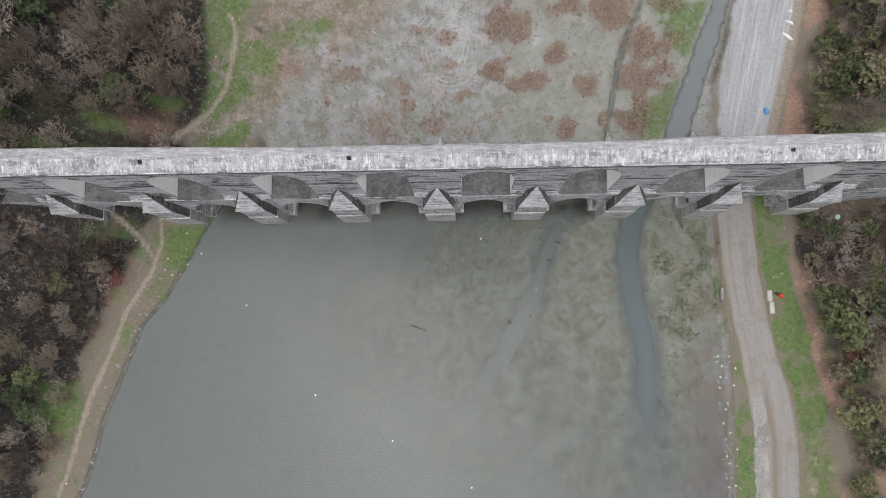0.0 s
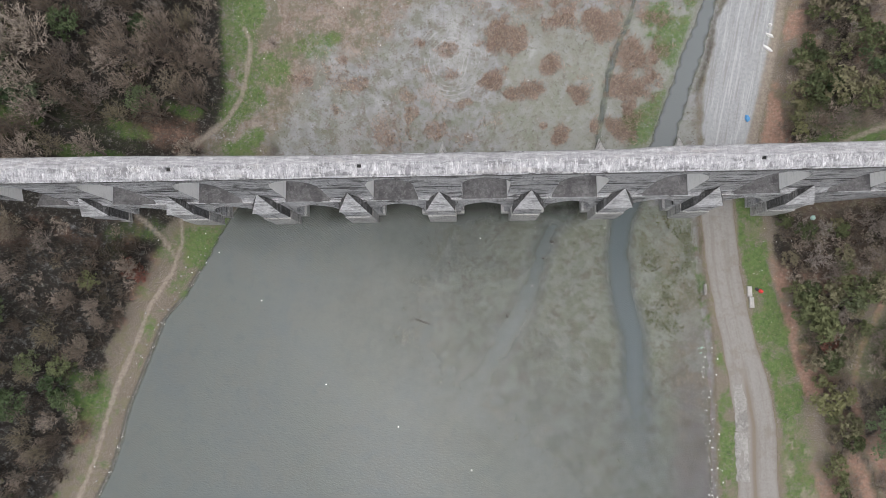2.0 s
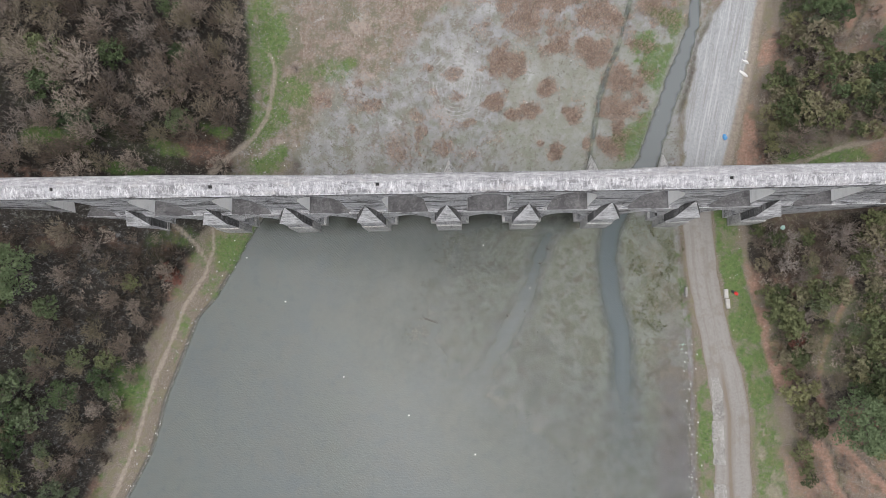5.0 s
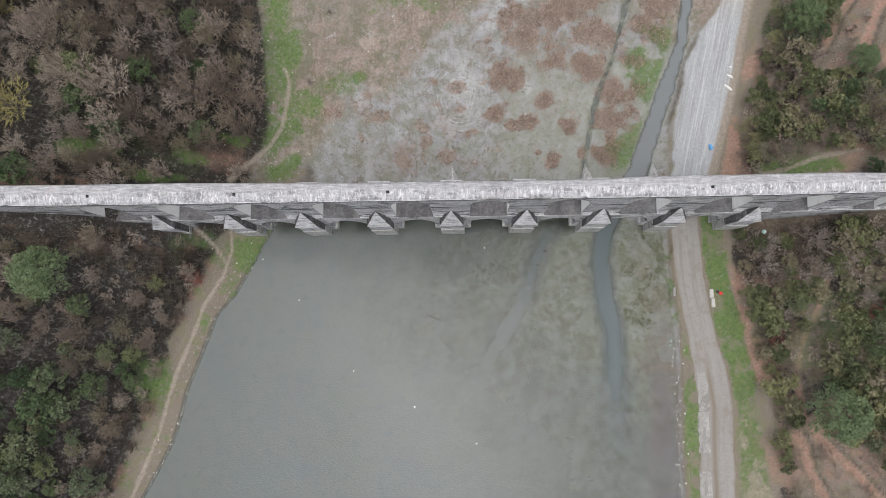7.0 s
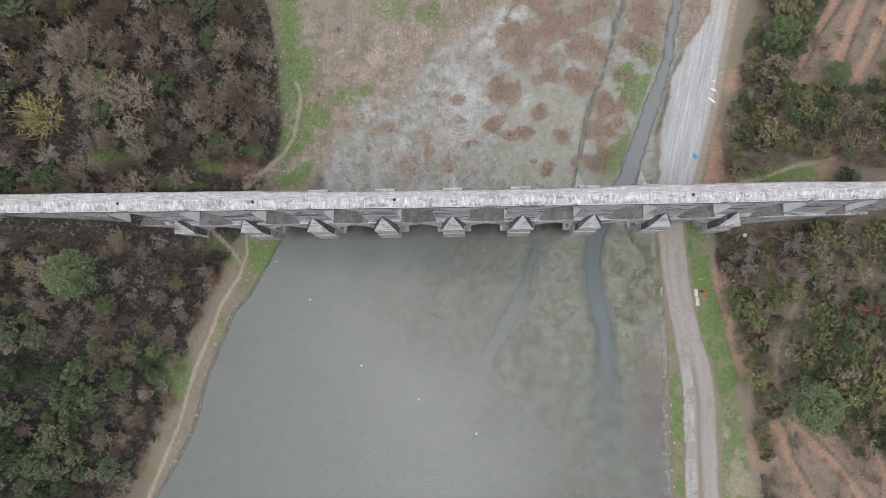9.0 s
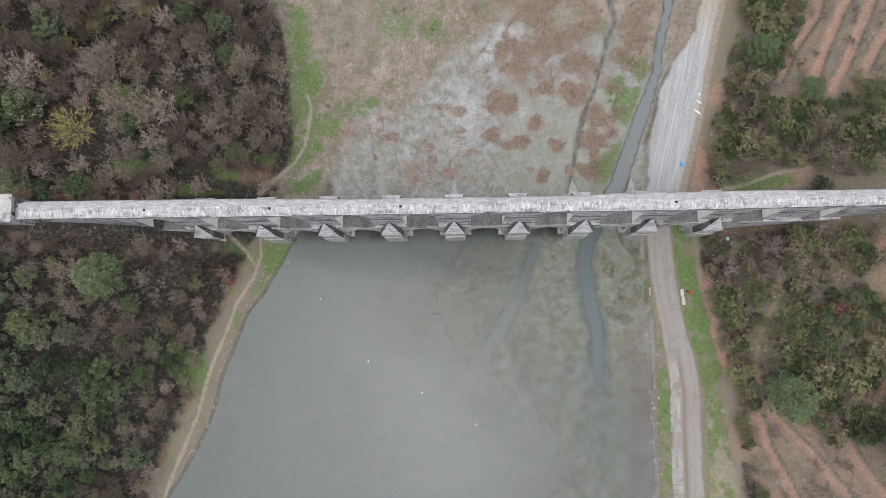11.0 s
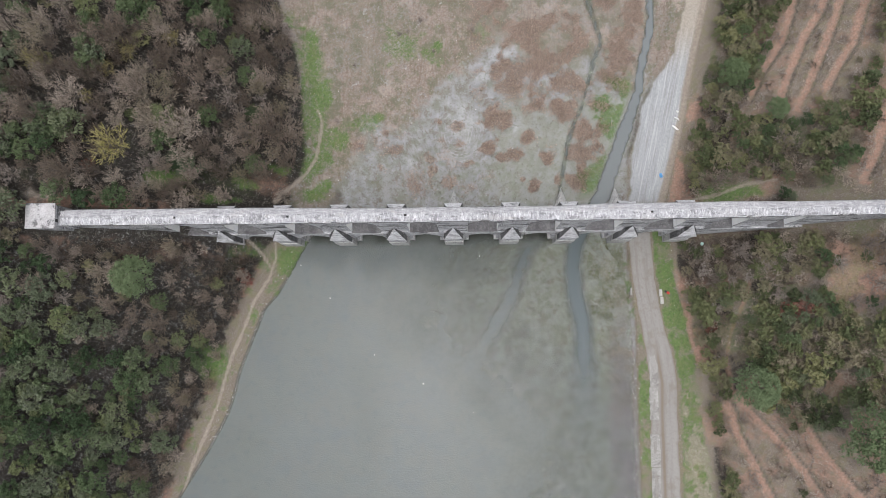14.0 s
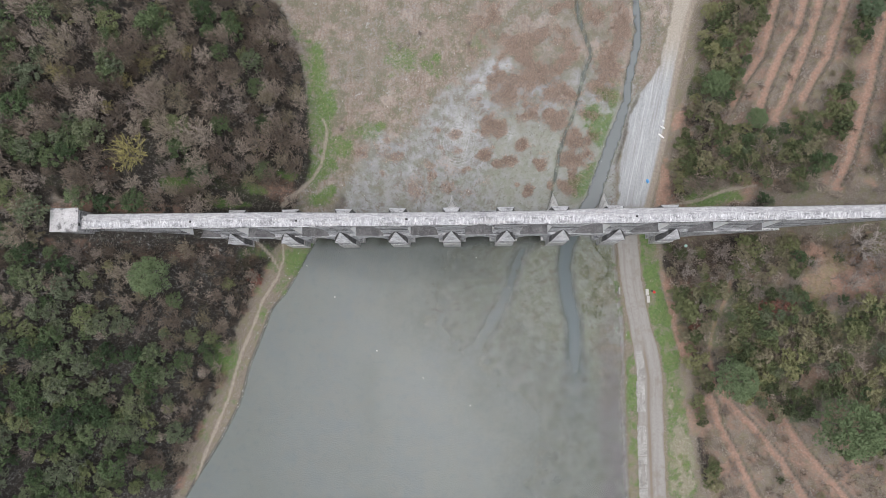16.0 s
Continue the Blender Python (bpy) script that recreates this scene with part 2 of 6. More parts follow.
# dry reed beds on the mud: centre and radii
REEDS = [(8.7, 32.4, 3.7, 3.0), (10.5, 29.6, 1.8, 1.6), (18.1, 34.4, 2.8, 2.8), (26.2, 33.4, 3.9, 2.4), (16.6, 26.5, 2.0, 1.7), (7.0, 24.1, 2.0, 1.9), (9.6, 21.5, 1.9, 1.3), (13.8, 22.6, 2.3, 1.6), (21.8, 21.9, 2.0, 2.1), (17.6, 14.6, 2.0, 1.5), (14.9, 15.9, 0.9, 0.7), (23.4, 15.9, 0.8, 1.4), (29.9, 28.7, 2.4, 2.2), (35, 28.6, 1.9, 1.7), (30.4, 22.6, 4.0, 2.0), (29.4, 16.0, 2.6, 2.8), (34.0, 34.2, 3.4, 1.6), (26.5, 39.8, 4.2, 2.8), (40.3, 47, 3.6, 5.5), (37.2, 41.0, 2.4, 2.6), (42.5, 57, 2.6, 7.0), (19.1, 44.6, 4.6, 3.6), (13, 40.5, 2.6, 3.0), (-26.6, 25.3, 2.8, 1.9), (-20.3, 19.6, 1.4, 1.6), (-3.0, 15.9, 2.2, 1.3), (1.6, 20.3, 2.4, 1.1), (-7.5, 18.4, 1.3, 2.0), (-12.1, 15.0, 1.8, 1.4), (-8.6, 21.6, 2.0, 1.4), (-16.4, 23.8, 1.6, 1.3), (-6.1, 31.2, 1.5, 1.2), (-0.6, 25.6, 1.2, 1.0), (-1.2, 29.9, 2.0, 1.4), (-4.8, 26.6, 1.3, 1.0), (-19.1, 28.6, 1.8, 1.3)]


def hill(x, y):
    """Height of the bare hillsides above the valley floor."""
    dw = line_x(y, FOOT_WEST) - x
    de = x - line_x(y, FOOT_EAST)
    near = np.exp(-((y - 2) / 22.0) ** 2)
    zw = np.where(dw > 0, np.minimum(dw, 22) * (0.64 + 0.09 * near) + np.clip(dw - 22, 0, 24) * (0.64 - 0.22 * near) + np.maximum(dw - 46, 0) * 0.22, 0)
    ze = np.where(de > 0, np.minimum(de, 55) * 0.54 + np.maximum(de - 55, 0) * 0.2, 0)
    zw = np.minimum(zw, 62)
    ze = np.minimum(ze, 60)
    soft = 1.2 * (fbm(x, y, 14, 3) - 0.5) * step(dw, 2, 9) + 1.0 * (fbm(x, y, 12, 5) - 0.5) * step(de, 2, 9)
    return zw + ze + soft


def rills(x, y):
    """Nearness of the ploughed red rills on the east side, and the cleared ground between them."""
    near = np.full(np.shape(x), 1e9)
    for line in RILLS_NORTH + RILLS_SOUTH:
        near = np.minimum(near, off_line(x, y, line))
    wob = 5.0 * (fbm(x, y, 5, 1) - 0.5)
    north = step(x - 0.36 * y + wob, 55, 58) * step(y + 2.5 * wob, 26, 32) * (1 - step(x - 0.36 * y + wob, 74, 77))
    strip = 1 - step(off_line(x, y, RILLS_NORTH[4]), 2.5, 4.5)
    south = step(-y - 0.35 * (x - 60) + wob, 34.5, 38) * step(x - line_x(y, FOOT_EAST), 1.5, 4)
    bare = 1 - step(np.hypot((x - 86) / 15.0, (y + 9.0) / 7.2) + 1.5 * (fbm(x, y, 4, 2) - 0.5), 0.5, 1.15)
    return near, np.maximum(np.maximum(north, strip), south), bare


def height(x, y):
    x, y = np.asarray(x, float), np.asarray(y, float)
    h = hill(x, y)
    dw = line_x(y, FOOT_WEST) - x
    shore = line_x(y, SHORE_WEST)
    lake = step(-y, -9, 1.0)
    # bed of the lake: deep in the west, shoaling to mud flats in the east
    bed = -1.0 + 0.95 * np.clip((x + 48) / 78, 0, 1) ** 0.55 + 0.12 * (fbm(x, y, 13, 1) - 0.5) + 0.10 * (fbm(x, y, 1.6, 2) - 0.5)
    bed = bed - 0.25 * step(-y, 12, 50)
    bed = np.minimum(bed, -0.02 + 0.05 * (fbm(x, y, 1.5, 9) - 0.5))
    bank_w = -0.9 + np.clip(0.75 + (shore - x) * 0.9, 0, 1.25) + np.clip((shore - x - 0.5) * 0.22, 0, 0.7)
    south = np.maximum(bed, np.where(x < shore + 3, bank_w, -9))
    flat = 0.16 + 0.30 * (fbm(x, y, 7, 4) - 0.5) + 0.16 * (fbm(x, y, 1.6, 6) - 0.5) + 0.75 * step(y, 24, 50) * step(60 - x, 0, 60)
    flat = flat + 0.8 * step(line_x(y, FOOT_WEST) + 11 - x, 0, 8)
    z = south * lake + flat * (1 - lake)
    # east bank with the road on it
    edge = line_x(y, BANK_EAST) + 0.5 * (fbm(x, y, 2.5, 5) - 0.5)
    raised = step(x, edge - 0.45, edge + 0.45) * step(-y, -11, -6)
    z = z * (1 - raised) + (1.15 + 0.1 * (fbm(x, y, 3, 7) - 0.5)) * raised
    grav = step(x, line_x(y, STREAM) + 2.6, line_x(y, STREAM) + 5.0) * step(y, 6, 10)
    z = z * (1 - grav) + (0.9 + 0.02 * np.maximum(y - 20, 0)) * grav
    # wheel tracks on the gravel ground
    tracks = np.sin((x - 0.22 * y + 0.6 * np.sin(y / 17) + 1.2 * fbm(x, y, 9, 2)) * 2 * np.pi / 1.15) * 0.07 * step(fbm(x, y * 0.2, 3, 7), 0.3, 0.7)
    z = z + tracks * grav * step(line_x(y, FOOT_EAST) - 2.5 - x, 0, 1)
    # stream and ditch
    half = np.interp(y, [-64, -30, 0, 13, 30, 36, 66], [2.0, 1.8, 1.7, 1.8, 1.5, 1.1, 0.8])
    ds = (off_line(x, y, STREAM) + 0.7 * (fbm(x, y, 3, 8) - 0.5)) / half
    soft = step(-y, -12, 4)
    z = z - (z + 0.6 - 0.1 * soft) * (1 - step(ds, 0.75 - 0.75 * soft, 1.2 + 0.75 * soft)) * step(y, -48, -14)
    dd = off_line(x, y, DITCH) + 0.5 * (fbm(x, y, 2, 9) - 0.5)
    z = z - (z + 0.4) * (1 - step(dd, 0.2, 0.65 + 0.5 * step(y, 38, 46))) * step(66 - y, -20, 0)
    dc = off_line(x, y, CHANNEL) + 1.2 * (fbm(x, y, 4, 8) - 0.5)
    z = z - 0.2 * (1 - step(dc, 0.0, 3.6)) * step(-y, -6, 2) * step(y, -36, -10)
    z = z + h
    z = z + 0.55 * step(dw, -1.5, 0.5)
    # paths cut a little into the slopes
    for line, w in ((PATH_NORTH, 0.6), (PATH_WEST, 0.9), (PATH_EAST, 0.7), (PATH_BUSH, 0.8)):
        z = z - 0.12 * (1 - step(off_line(x, y, line), w * 0.6, w * 1.3))
    z = z - 4.0 * (1 - step(np.hypot(x + 89.1, y - 10.3), 0.6, 1.2))  # a pit beside the turret
    near, cleared, _ = rills(x, y)
    z = z - cleared * 0.45 * (1 - step(near, 0.5, 1.1)) + cleared * 0.15 * (fbm(x, y, 1.5, 2) - 0.5)
    return z


# ---------------------------------------------------------------- ground
def axis(lo, hi, stepsize, far):
    inner = np.arange(lo, hi + 1e-6, stepsize)
    grow = stepsize * 1.35 ** np.arange(1, 40)
    out = np.cumsum(grow)
    out = out[out < far]
    return np.concatenate([lo - out[::-1], inner, hi + out])


gx, gy = axis(-128, 116, 0.5, 2600), axis(-70, 78, 0.5, 2600)
GX, GY = np.meshgrid(gx, gy)
GZ = height(GX, GY)


def sheet(name, X, Y, Z, mat, attrs=None):
    ny, nx = X.shape
    v = np.stack([X, Y, Z], -1).reshape(-1, 3)
    k = np.arange(ny * nx).reshape(ny, nx)
    f = np.stack([k[:-1, :-1], k[:-1, 1:], k[1:, 1:], k[1:, :-1]], -1).reshape(-1, 4)
    me = bpy.data.meshes.new(name)
    me.vertices.add(len(v))
    me.vertices.foreach_set("co", v.ravel())
    me.loops.add(len(f) * 4)
    me.loops.foreach_set("vertex_index", f.ravel())
    me.polygons.add(len(f))
    me.polygons.foreach_set("loop_start", np.arange(len(f)) * 4)
    me.polygons.foreach_set("use_smooth", np.ones(len(f), bool))
    me.update()
    me.validate()
    for an, data in (attrs or {}).items():
        a = me.attributes.new(an, "FLOAT_COLOR", "POINT")
        a.data.foreach_set("color", np.stack(data, -1).reshape(-1, 4).astype(np.float32).ravel())
    me.materials.append(mat)
    return new(name, me)


def ground_masks(x, y):
    dw = line_x(y, FOOT_WEST) - x
    de = x - line_x(y, FOOT_EAST)
    n1, n2, n3, n4 = fbm(x, y, 5, 10), fbm(x, y, 11, 0), fbm(x, y, 2.2, 3), fbm(x, y, 24, 4)

    def spot(cx, cy, rx, ry, wild=1.3):
        return 1 - step(np.hypot((x - cx) / rx, (y - cy) / ry) + wild * (n3 - 0.5) + wild * (n1 - 0.5), 0.2, 1.45)

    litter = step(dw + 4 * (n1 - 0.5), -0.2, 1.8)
    brush = step(de + 3 * (n1 - 0.5), -0.4, 1.2)
    # grass
    g = 0.85 * step(n1 + 0.7 * (n3 - 0.5), 0.38, 0.66) * step(-dw, -2, 0.5) * step(dw, -6.5, -3) * step(y, 12, 20) * (1 - step(y, 54, 64))
    for cx, cy, rx, ry in ((-31.8, 26.3, 4.0, 3.6), (-33.6, 22.5, 1.6, 2.4), (-20.5, 32.3, 1.5, 1.2), (-34.5, 15, 1.6, 1.3), (-37.2, 12.6, 2.4, 1.4), (-36, 36, 3.0, 7.0), (-37.5, 48, 2.2, 7.0), (-6, 50.5, 1.6, 1.3)):
        g = np.maximum(g, spot(cx, cy, rx * 1.15, ry * 1.15, 1.1))
    g = np.maximum(g, 0.5 * spot(-25, 31.5, 6.0, 2.4, 2.2))
    g = np.maximum(g, 0.22 * spot(-12, 30, 7.0, 4.0, 2.6))
    g = np.maximum(g, 0.5 * spot(-9, 51, 8.0, 5.0, 2.6))
    g = np.maximum(g, 0.45 * spot(4, 53, 4.0, 4.0, 2.6))
    g = np.maximum(g, 1.3 * spot(-42.3, -3.4, 4.8, 4.2, 0.9))
    g = np.maximum(g, 0.8 * spot(-61, -29, 3.0, 6.0))
    g = np.maximum(g, 0.7 * spot(-51.9, -17.2, 1.5, 2.4))
    g = np.maximum(g, 0.7 * spot(-45.8, -12.0, 1.4, 1.6))
    g = np.maximum(g, 0.5 * spot(-52, -2.0, 4.5, 3.0))
    rim = x - line_x(y, ROAD_MID) - 2.7 - 0.7 * step(-y, 18, 30)
    south = step(-y, -7, -1)
    verge = step(rim + 1.6 * (n3 - 0.5), 0.0, 1.0) * step(-de + 2.0 * (n3 - 0.5), 0.6, 2.0) * south
    g = np.maximum(g, verge * (0.4 + 0.8 * step(n1 + 0.5 * (n3 - 0.5), 0.36, 0.56)) * (1 - 0.5 * step(-y, 27, 36) * step(n1 + 0.5 * (n3 - 0.5), 0.35, 0.6)))
    bank = step(x - line_x(y, BANK_EAST), 0.1, 0.7) * step(line_x(y, ROAD_MID) - x, 2.6, 3.4) * step(-y, 8, 12)
    g = np.maximum(g, bank * (0.15 + 0.6 * step(n3 + 0.6 * (n1 - 0.5), 0.44, 0.64)))
    g = np.maximum(g, 0.7 * step(n3, 0.42, 0.6) * step(x - line_x(y, BANK_EAST), -1.4, -0.4) * step(line_x(y, BANK_EAST) + 0.6 - x, 0, 0.6) * step(-y, 2, 6) * step(y, -24, -18))
    g = np.maximum(g, brush * step(n2, 0.56, 0.66) * 0.35)
    g = np.maximum(g, 0.9 * spot(62, 10.8, 8, 2.4))
    for cx, cy, rx, ry in ((-66.8, 14.2, 4.6, 2.0), (-52.3, 14.0, 2.8, 2.2), (-44.2, 18.8, 3.0, 1.3), (-56, 10, 5, 1.0)):
        g = np.maximum(g, 0.85 * spot(cx, cy, rx, ry, 1.6))
    # green film on the mud between stream and ditch, and along the pier feet
    g = np.maximum(g, step(y, 10, 14) * step(n1, 0.44, 0.58) * step(x - line_x(y, DITCH), 1, 4) * step(line_x(y, STREAM) - x, 1.2, 3) * 0.75 * step(48 - y, 0, 8))
    g = np.maximum(g, step(y, 9, 12) * step(n1 + 0.5 * (n3 - 0.5), 0.42, 0.7) * step(30 - y, 0, 12) * step(line_x(y, STREAM) - x, 0, 3) * 0.22)
    g = np.maximum(g, 0.5 * step(n3 + 0.4 * (n1 - 0.5), 0.52, 0.68) * step(line_x(y, SHORE_WEST) - x, 0.3, 1.2) * step(-dw, -2, -0.5) * step(-y, -4, 4))
    g = g * step(off_line(x, y, DITCH), 0.5, 1.1)
    # paths
    p = np.zeros_like(x)
    for line, w in ((PATH_NORTH, 0.4), (PATH_WEST, 0.34), (PATH_FORK, 0.36), (PATH_EAST, 0.38)):
        p = np.maximum(p, 0.9 - 0.9 * step(off_line(x, y, line) + 0.5 * (n3 - 0.5), w * 0.5, w * 1.7))
    tan = (x - line_x(y, GRAVEL_EAST))
    p = np.maximum(p, 0.75 * step(tan + 1.0 * (n3 - 0.5), -0.9, 0.3) * step(2.2 - tan, 0, 1.2) * step(y, 6, 9))
    p = np.maximum(p, 0.62 * step(rim, 0, 1.5) * step(-de, 0, 2) * step(-y, 30, 38) * step(n3 + 0.7 * (n1 - 0.5), 0.44, 0.62))
    shore_w = step(line_x(y, SHORE_WEST) - x, -0.3, 0.6) * step(-dw, -3.5, -1.0) * step(-y, -11, -6)
    shore_w = np.maximum(shore_w, 0.8 * spot(-33, 12.0, 3.5, 3.0) * step(y, 4, 8))
    # red soil: foot of the east slope, the rills, bare brush
    near, cleared, bare = rills(x, y)
    red = (0.3 + 0.62 * step(n1 + 0.8 * (n3 - 0.5), 0.38, 0.6)) * step(de + 1.6 * (n3 - 0.5) + 1.5 * (n1 - 0.5), -1.8, -0.8) * step(1.8 - de + 3 * (n1 - 0.5), 0, 1.6) * (step(-y, 5, 9) * step(y, -34, -28) + step(y, 8, 11) * step(40 - y, 0, 8))
    red = np.maximum(red, 0.45 * step(de, 0, 2) * step(7 - de + 5 * (n1 - 0.5), 0, 4) * step(n3, 0.36, 0.56))
    red = np.maximum(red, cleared * (0.24 + 0.34 * step(n1 + 0.6 * (n3 - 0.5), 0.42, 0.62)))
    trail = 0.95 - 0.95 * step(near + 0.9 * (n3 - 0.5), 0.6, 1.7)
    red = np.maximum(red, np.maximum(cleared, step(de, 3, 6) * step(np.abs(y), 9, 12) * (y < 0)) * trail)
    # dark line beside each rill: the cut bank's shade, painted in litter colour
    cut_shade = np.full(np.shape(x), 1e9)
    for line in RILLS_NORTH + RILLS_SOUTH:
        cut_shade = np.minimum(cut_shade, off_line(x - 0.85, y, line))
    cut_shade = cleared * (1 - step(cut_shade + 0.5 * (n3 - 0.5), 0.15, 0.6))
    red = red * (1 - 0.8 * cut_shade)
    brush = brush * (1 - 0.8 * np.maximum(cleared, bare))
    red = np.maximum(red, brush * step(0.42 - n2, 0, 0.06) * 0.6)
    red = np.maximum(red, step(dw, -1, 0.5) * step(3 - dw, 0, 2) * step(n1, 0.45, 0.6) * 0.55 * step(-y, 3, 6))
    red = np.maximum(red, 0.9 - 0.9 * step(off_line(x, y, PATH_BUSH) + 0.7 * (n3 - 0.5), 0.1, 0.75))
    red = np.maximum(red, 0.6 * step(y, -7, -3) * step(1 - y, 0, 1) * step(n3, 0.36, 0.6) * np.maximum(step(de, 24, 30), 0.7 * step(dw, 2, 5)))
    red = red * (1 - 0.55 * step(y, -13, -7) * step(10 - y, 0, 2) * step(de, -1, 1) * (1 - step(de, 20, 26)))
    red = np.maximum(red, bare * (0.72 + 0.35 * step(n3, 0.35, 0.6)))
    red = np.maximum(red, 0.6 * spot(54.8, -53, 2.6, 8.0))
    red = np.maximum(red, 0.7 * spot(59.5, -44, 4.0, 5.0))
    red = np.maximum(red, 0.6 * spot(-48, 15, 5.0, 3.0) * step(dw, -9, -5))
    red = np.maximum(red, 0.75 * step(y, 6.0, 6.8) * step(9.5 - y + 2 * (n3 - 0.5), 0, 1.5) * step(-x, 62, 70) * step(n3, 0.3, 0.5))
    p = np.maximum(p, 0.85 * spot(-88.2, 9.3, 3.6, 2.2, 1.2)) * step(np.hypot(x + 89.1, y - 10.3), 0.8, 1.3)
    # dry reed and brown meadow on the flats in the north
    edge = np.interp(x, [-32, -26, -14, -3, 3, 9, 20, 50], [12, 26, 31, 38, 44, 50, 45, 39])
    meadow = step(y - edge + 14 * (n1 - 0.5) + 7 * (n3 - 0.5), -4, 6) * step(-dw, 0, 3)
    meadow = meadow * (1 - 0.12 * (1 - step(np.hypot((x - 27) / 8.0, (y - 56) / 12.0) + 1.2 * (n1 - 0.5), 0.4, 1.2)))
    meadow = meadow * (0.8 + 0.25 * step(n4 + 0.4 * (n1 - 0.5), 0.35, 0.6))
    meadow = np.maximum(meadow, 0.8 * step(dw + 3 * (n3 - 0.5), -11, -7) * step(y, 6, 10))
    meadow = np.maximum(meadow, 0.85 * step(x - line_x(y, STREAM), 1.0, 2.0) * step(line_x(y, GRAVEL_WEST) - x, 0.2, 1.8) * step(y, 26, 36))
    meadow = np.maximum(meadow, 0.62 * step(x, 31, 36) * step(line_x(y, BANK_EAST) + 0.5 - x, 0, 1) * step(-y, 4, 14) * step(y, -50, -38) * step(n1 + 0.4 * (n3 - 0.5), 0.36, 0.6))
    reed = 0.75 * step(n1 + 0.4 * (n3 - 0.5), 0.48, 0.64) * step(y, 33, 40) * step(x, -4, 10) * step(line_x(y, STREAM) - 1.5 - x, 0, 2)
    for cx, cy, rx, ry in REEDS:
        k, wild = (0.9, 2.4) if cx > 5 else (0.62, 2.8)
        reed = np.maximum(reed, k - k * step(np.hypot((x - cx) / rx, (y - cy) / ry) + wild * (n3 - 0.5) + 1.2 * (n1 - 0.5), 0.45, 1.35))
    for cx, cy, rx, ry in ((-21, 25, 3, 3), (-11, 16, 3, 3.5), (-5, 22, 3.5, 3), (1, 14.5, 2.5, 2), (-15, 28, 2, 2), (6, 17, 3, 1.6), (36, -6, 2.0, 4), (37.5, -13, 1.5, 3)):
        reed = np.maximum(reed, 0.36 * spot(cx, cy, rx, ry, 2.4))
    w, e = line_x(y, GRAVEL_WEST), line_x(y, GRAVEL_EAST)
    gravel = step(x + 1.6 * (n3 - 0.5), w - 0.3, w + 0.9) * step(e + 0.6 - x, 0, 1.0) * step(y, 6, 9)
    eroad = step(x, line_x(y, BANK_EAST) - 0.35, line_x(y, BANK_EAST) + 0.3) * step(-y, -12, -7)
    eroad = np.maximum(eroad, step(x, w - 1.5, w + 0.5) * step(y, 6, 9) * (1 - gravel))
    # lake bed: mauve silt below the east bank, dark weed beds; pale silt on the flats
    mauve = step(x + 3 * (n1 - 0.5), 32.5, 37.5) * step(line_x(y, BANK_EAST) + 0.3 - x, 0, 0.8) * step(-y, 8, 20) * (0.55 + 0.45 * step(n1, 0.35, 0.6))
    weed = 0.0 * x
    for cx, cy, rr in ((14.4, -21.9, 1.6), (13.6, -28.1, 1.4), (13.1, -31.4, 1.6), (11.1, -39.8, 1.7), (17.8, -42.0, 2.6), (17.7, -48.0, 2.8), (15.9, -36.7, 2.0), (18.6, -24.0, 1.5), (10.7, -24.0, 1.3), (-8.5, -3.8, 3.2), (22.5, -29, 1.4), (21, -34.5, 1.8)):
        weed = np.maximum(weed, spot(cx, cy, rr, rr, 1.8))
    silt = 0.8 * spot(-0.4, 30.5, 5.5, 7.0, 1.6)
    for cx, cy, rx, ry in ((14, 53.6, 2.0, 4.0), (10.2, 46.5, 3.0, 4.0), (6.2, 43, 3.6, 2.6), (12.6, 38, 2.0, 5.0), (-16.9, 51.9, 2.6, 2.2), (3.5, 53.8, 1.6, 2.0), (-9.8, 45, 1.2, 1.2), (13, 29, 2.0, 3.0), (-4.5, 22, 3.0, 2.5), (-20, 28, 2.0, 2.0), (-13, 21, 2.6, 2.0)):
        silt = np.maximum(silt, 0.75 * spot(cx, cy, rx, ry, 2.0))
    moss = step(x + 6 * (n1 - 0.5), 4, 12) * step(y, 8, 11) * step(38 - y + 6 * (n3 - 0.5), 0, 5) * step(line_x(y, STREAM) - x, 0.5, 2)
    return [(1.2 * g * (1 - 0.85 * cleared), p, red, np.maximum(np.maximum(litter, brush * np.clip((0.3 + 0.5 * step(n1, 0.42, 0.62)) * (1 - 0.55 * step(de, 16, 28)) + 0.3 * step(y, -13, -5) * (1 - step(de, 18, 26)) * step(9 - y, 0, 2), 0, 1)), np.maximum(0.5 * cut_shade, 0.42 * cleared * (1 - trail) * step(n3 + 0.5 * (n1 - 0.5), 0.42, 0.6)))), (meadow, reed, gravel, np.maximum(np.maximum(shore_w, eroad), np.maximum(np.maximum(cleared, bare), step(de, -1.5, 0.5)))), (mauve, weed, silt, moss)]


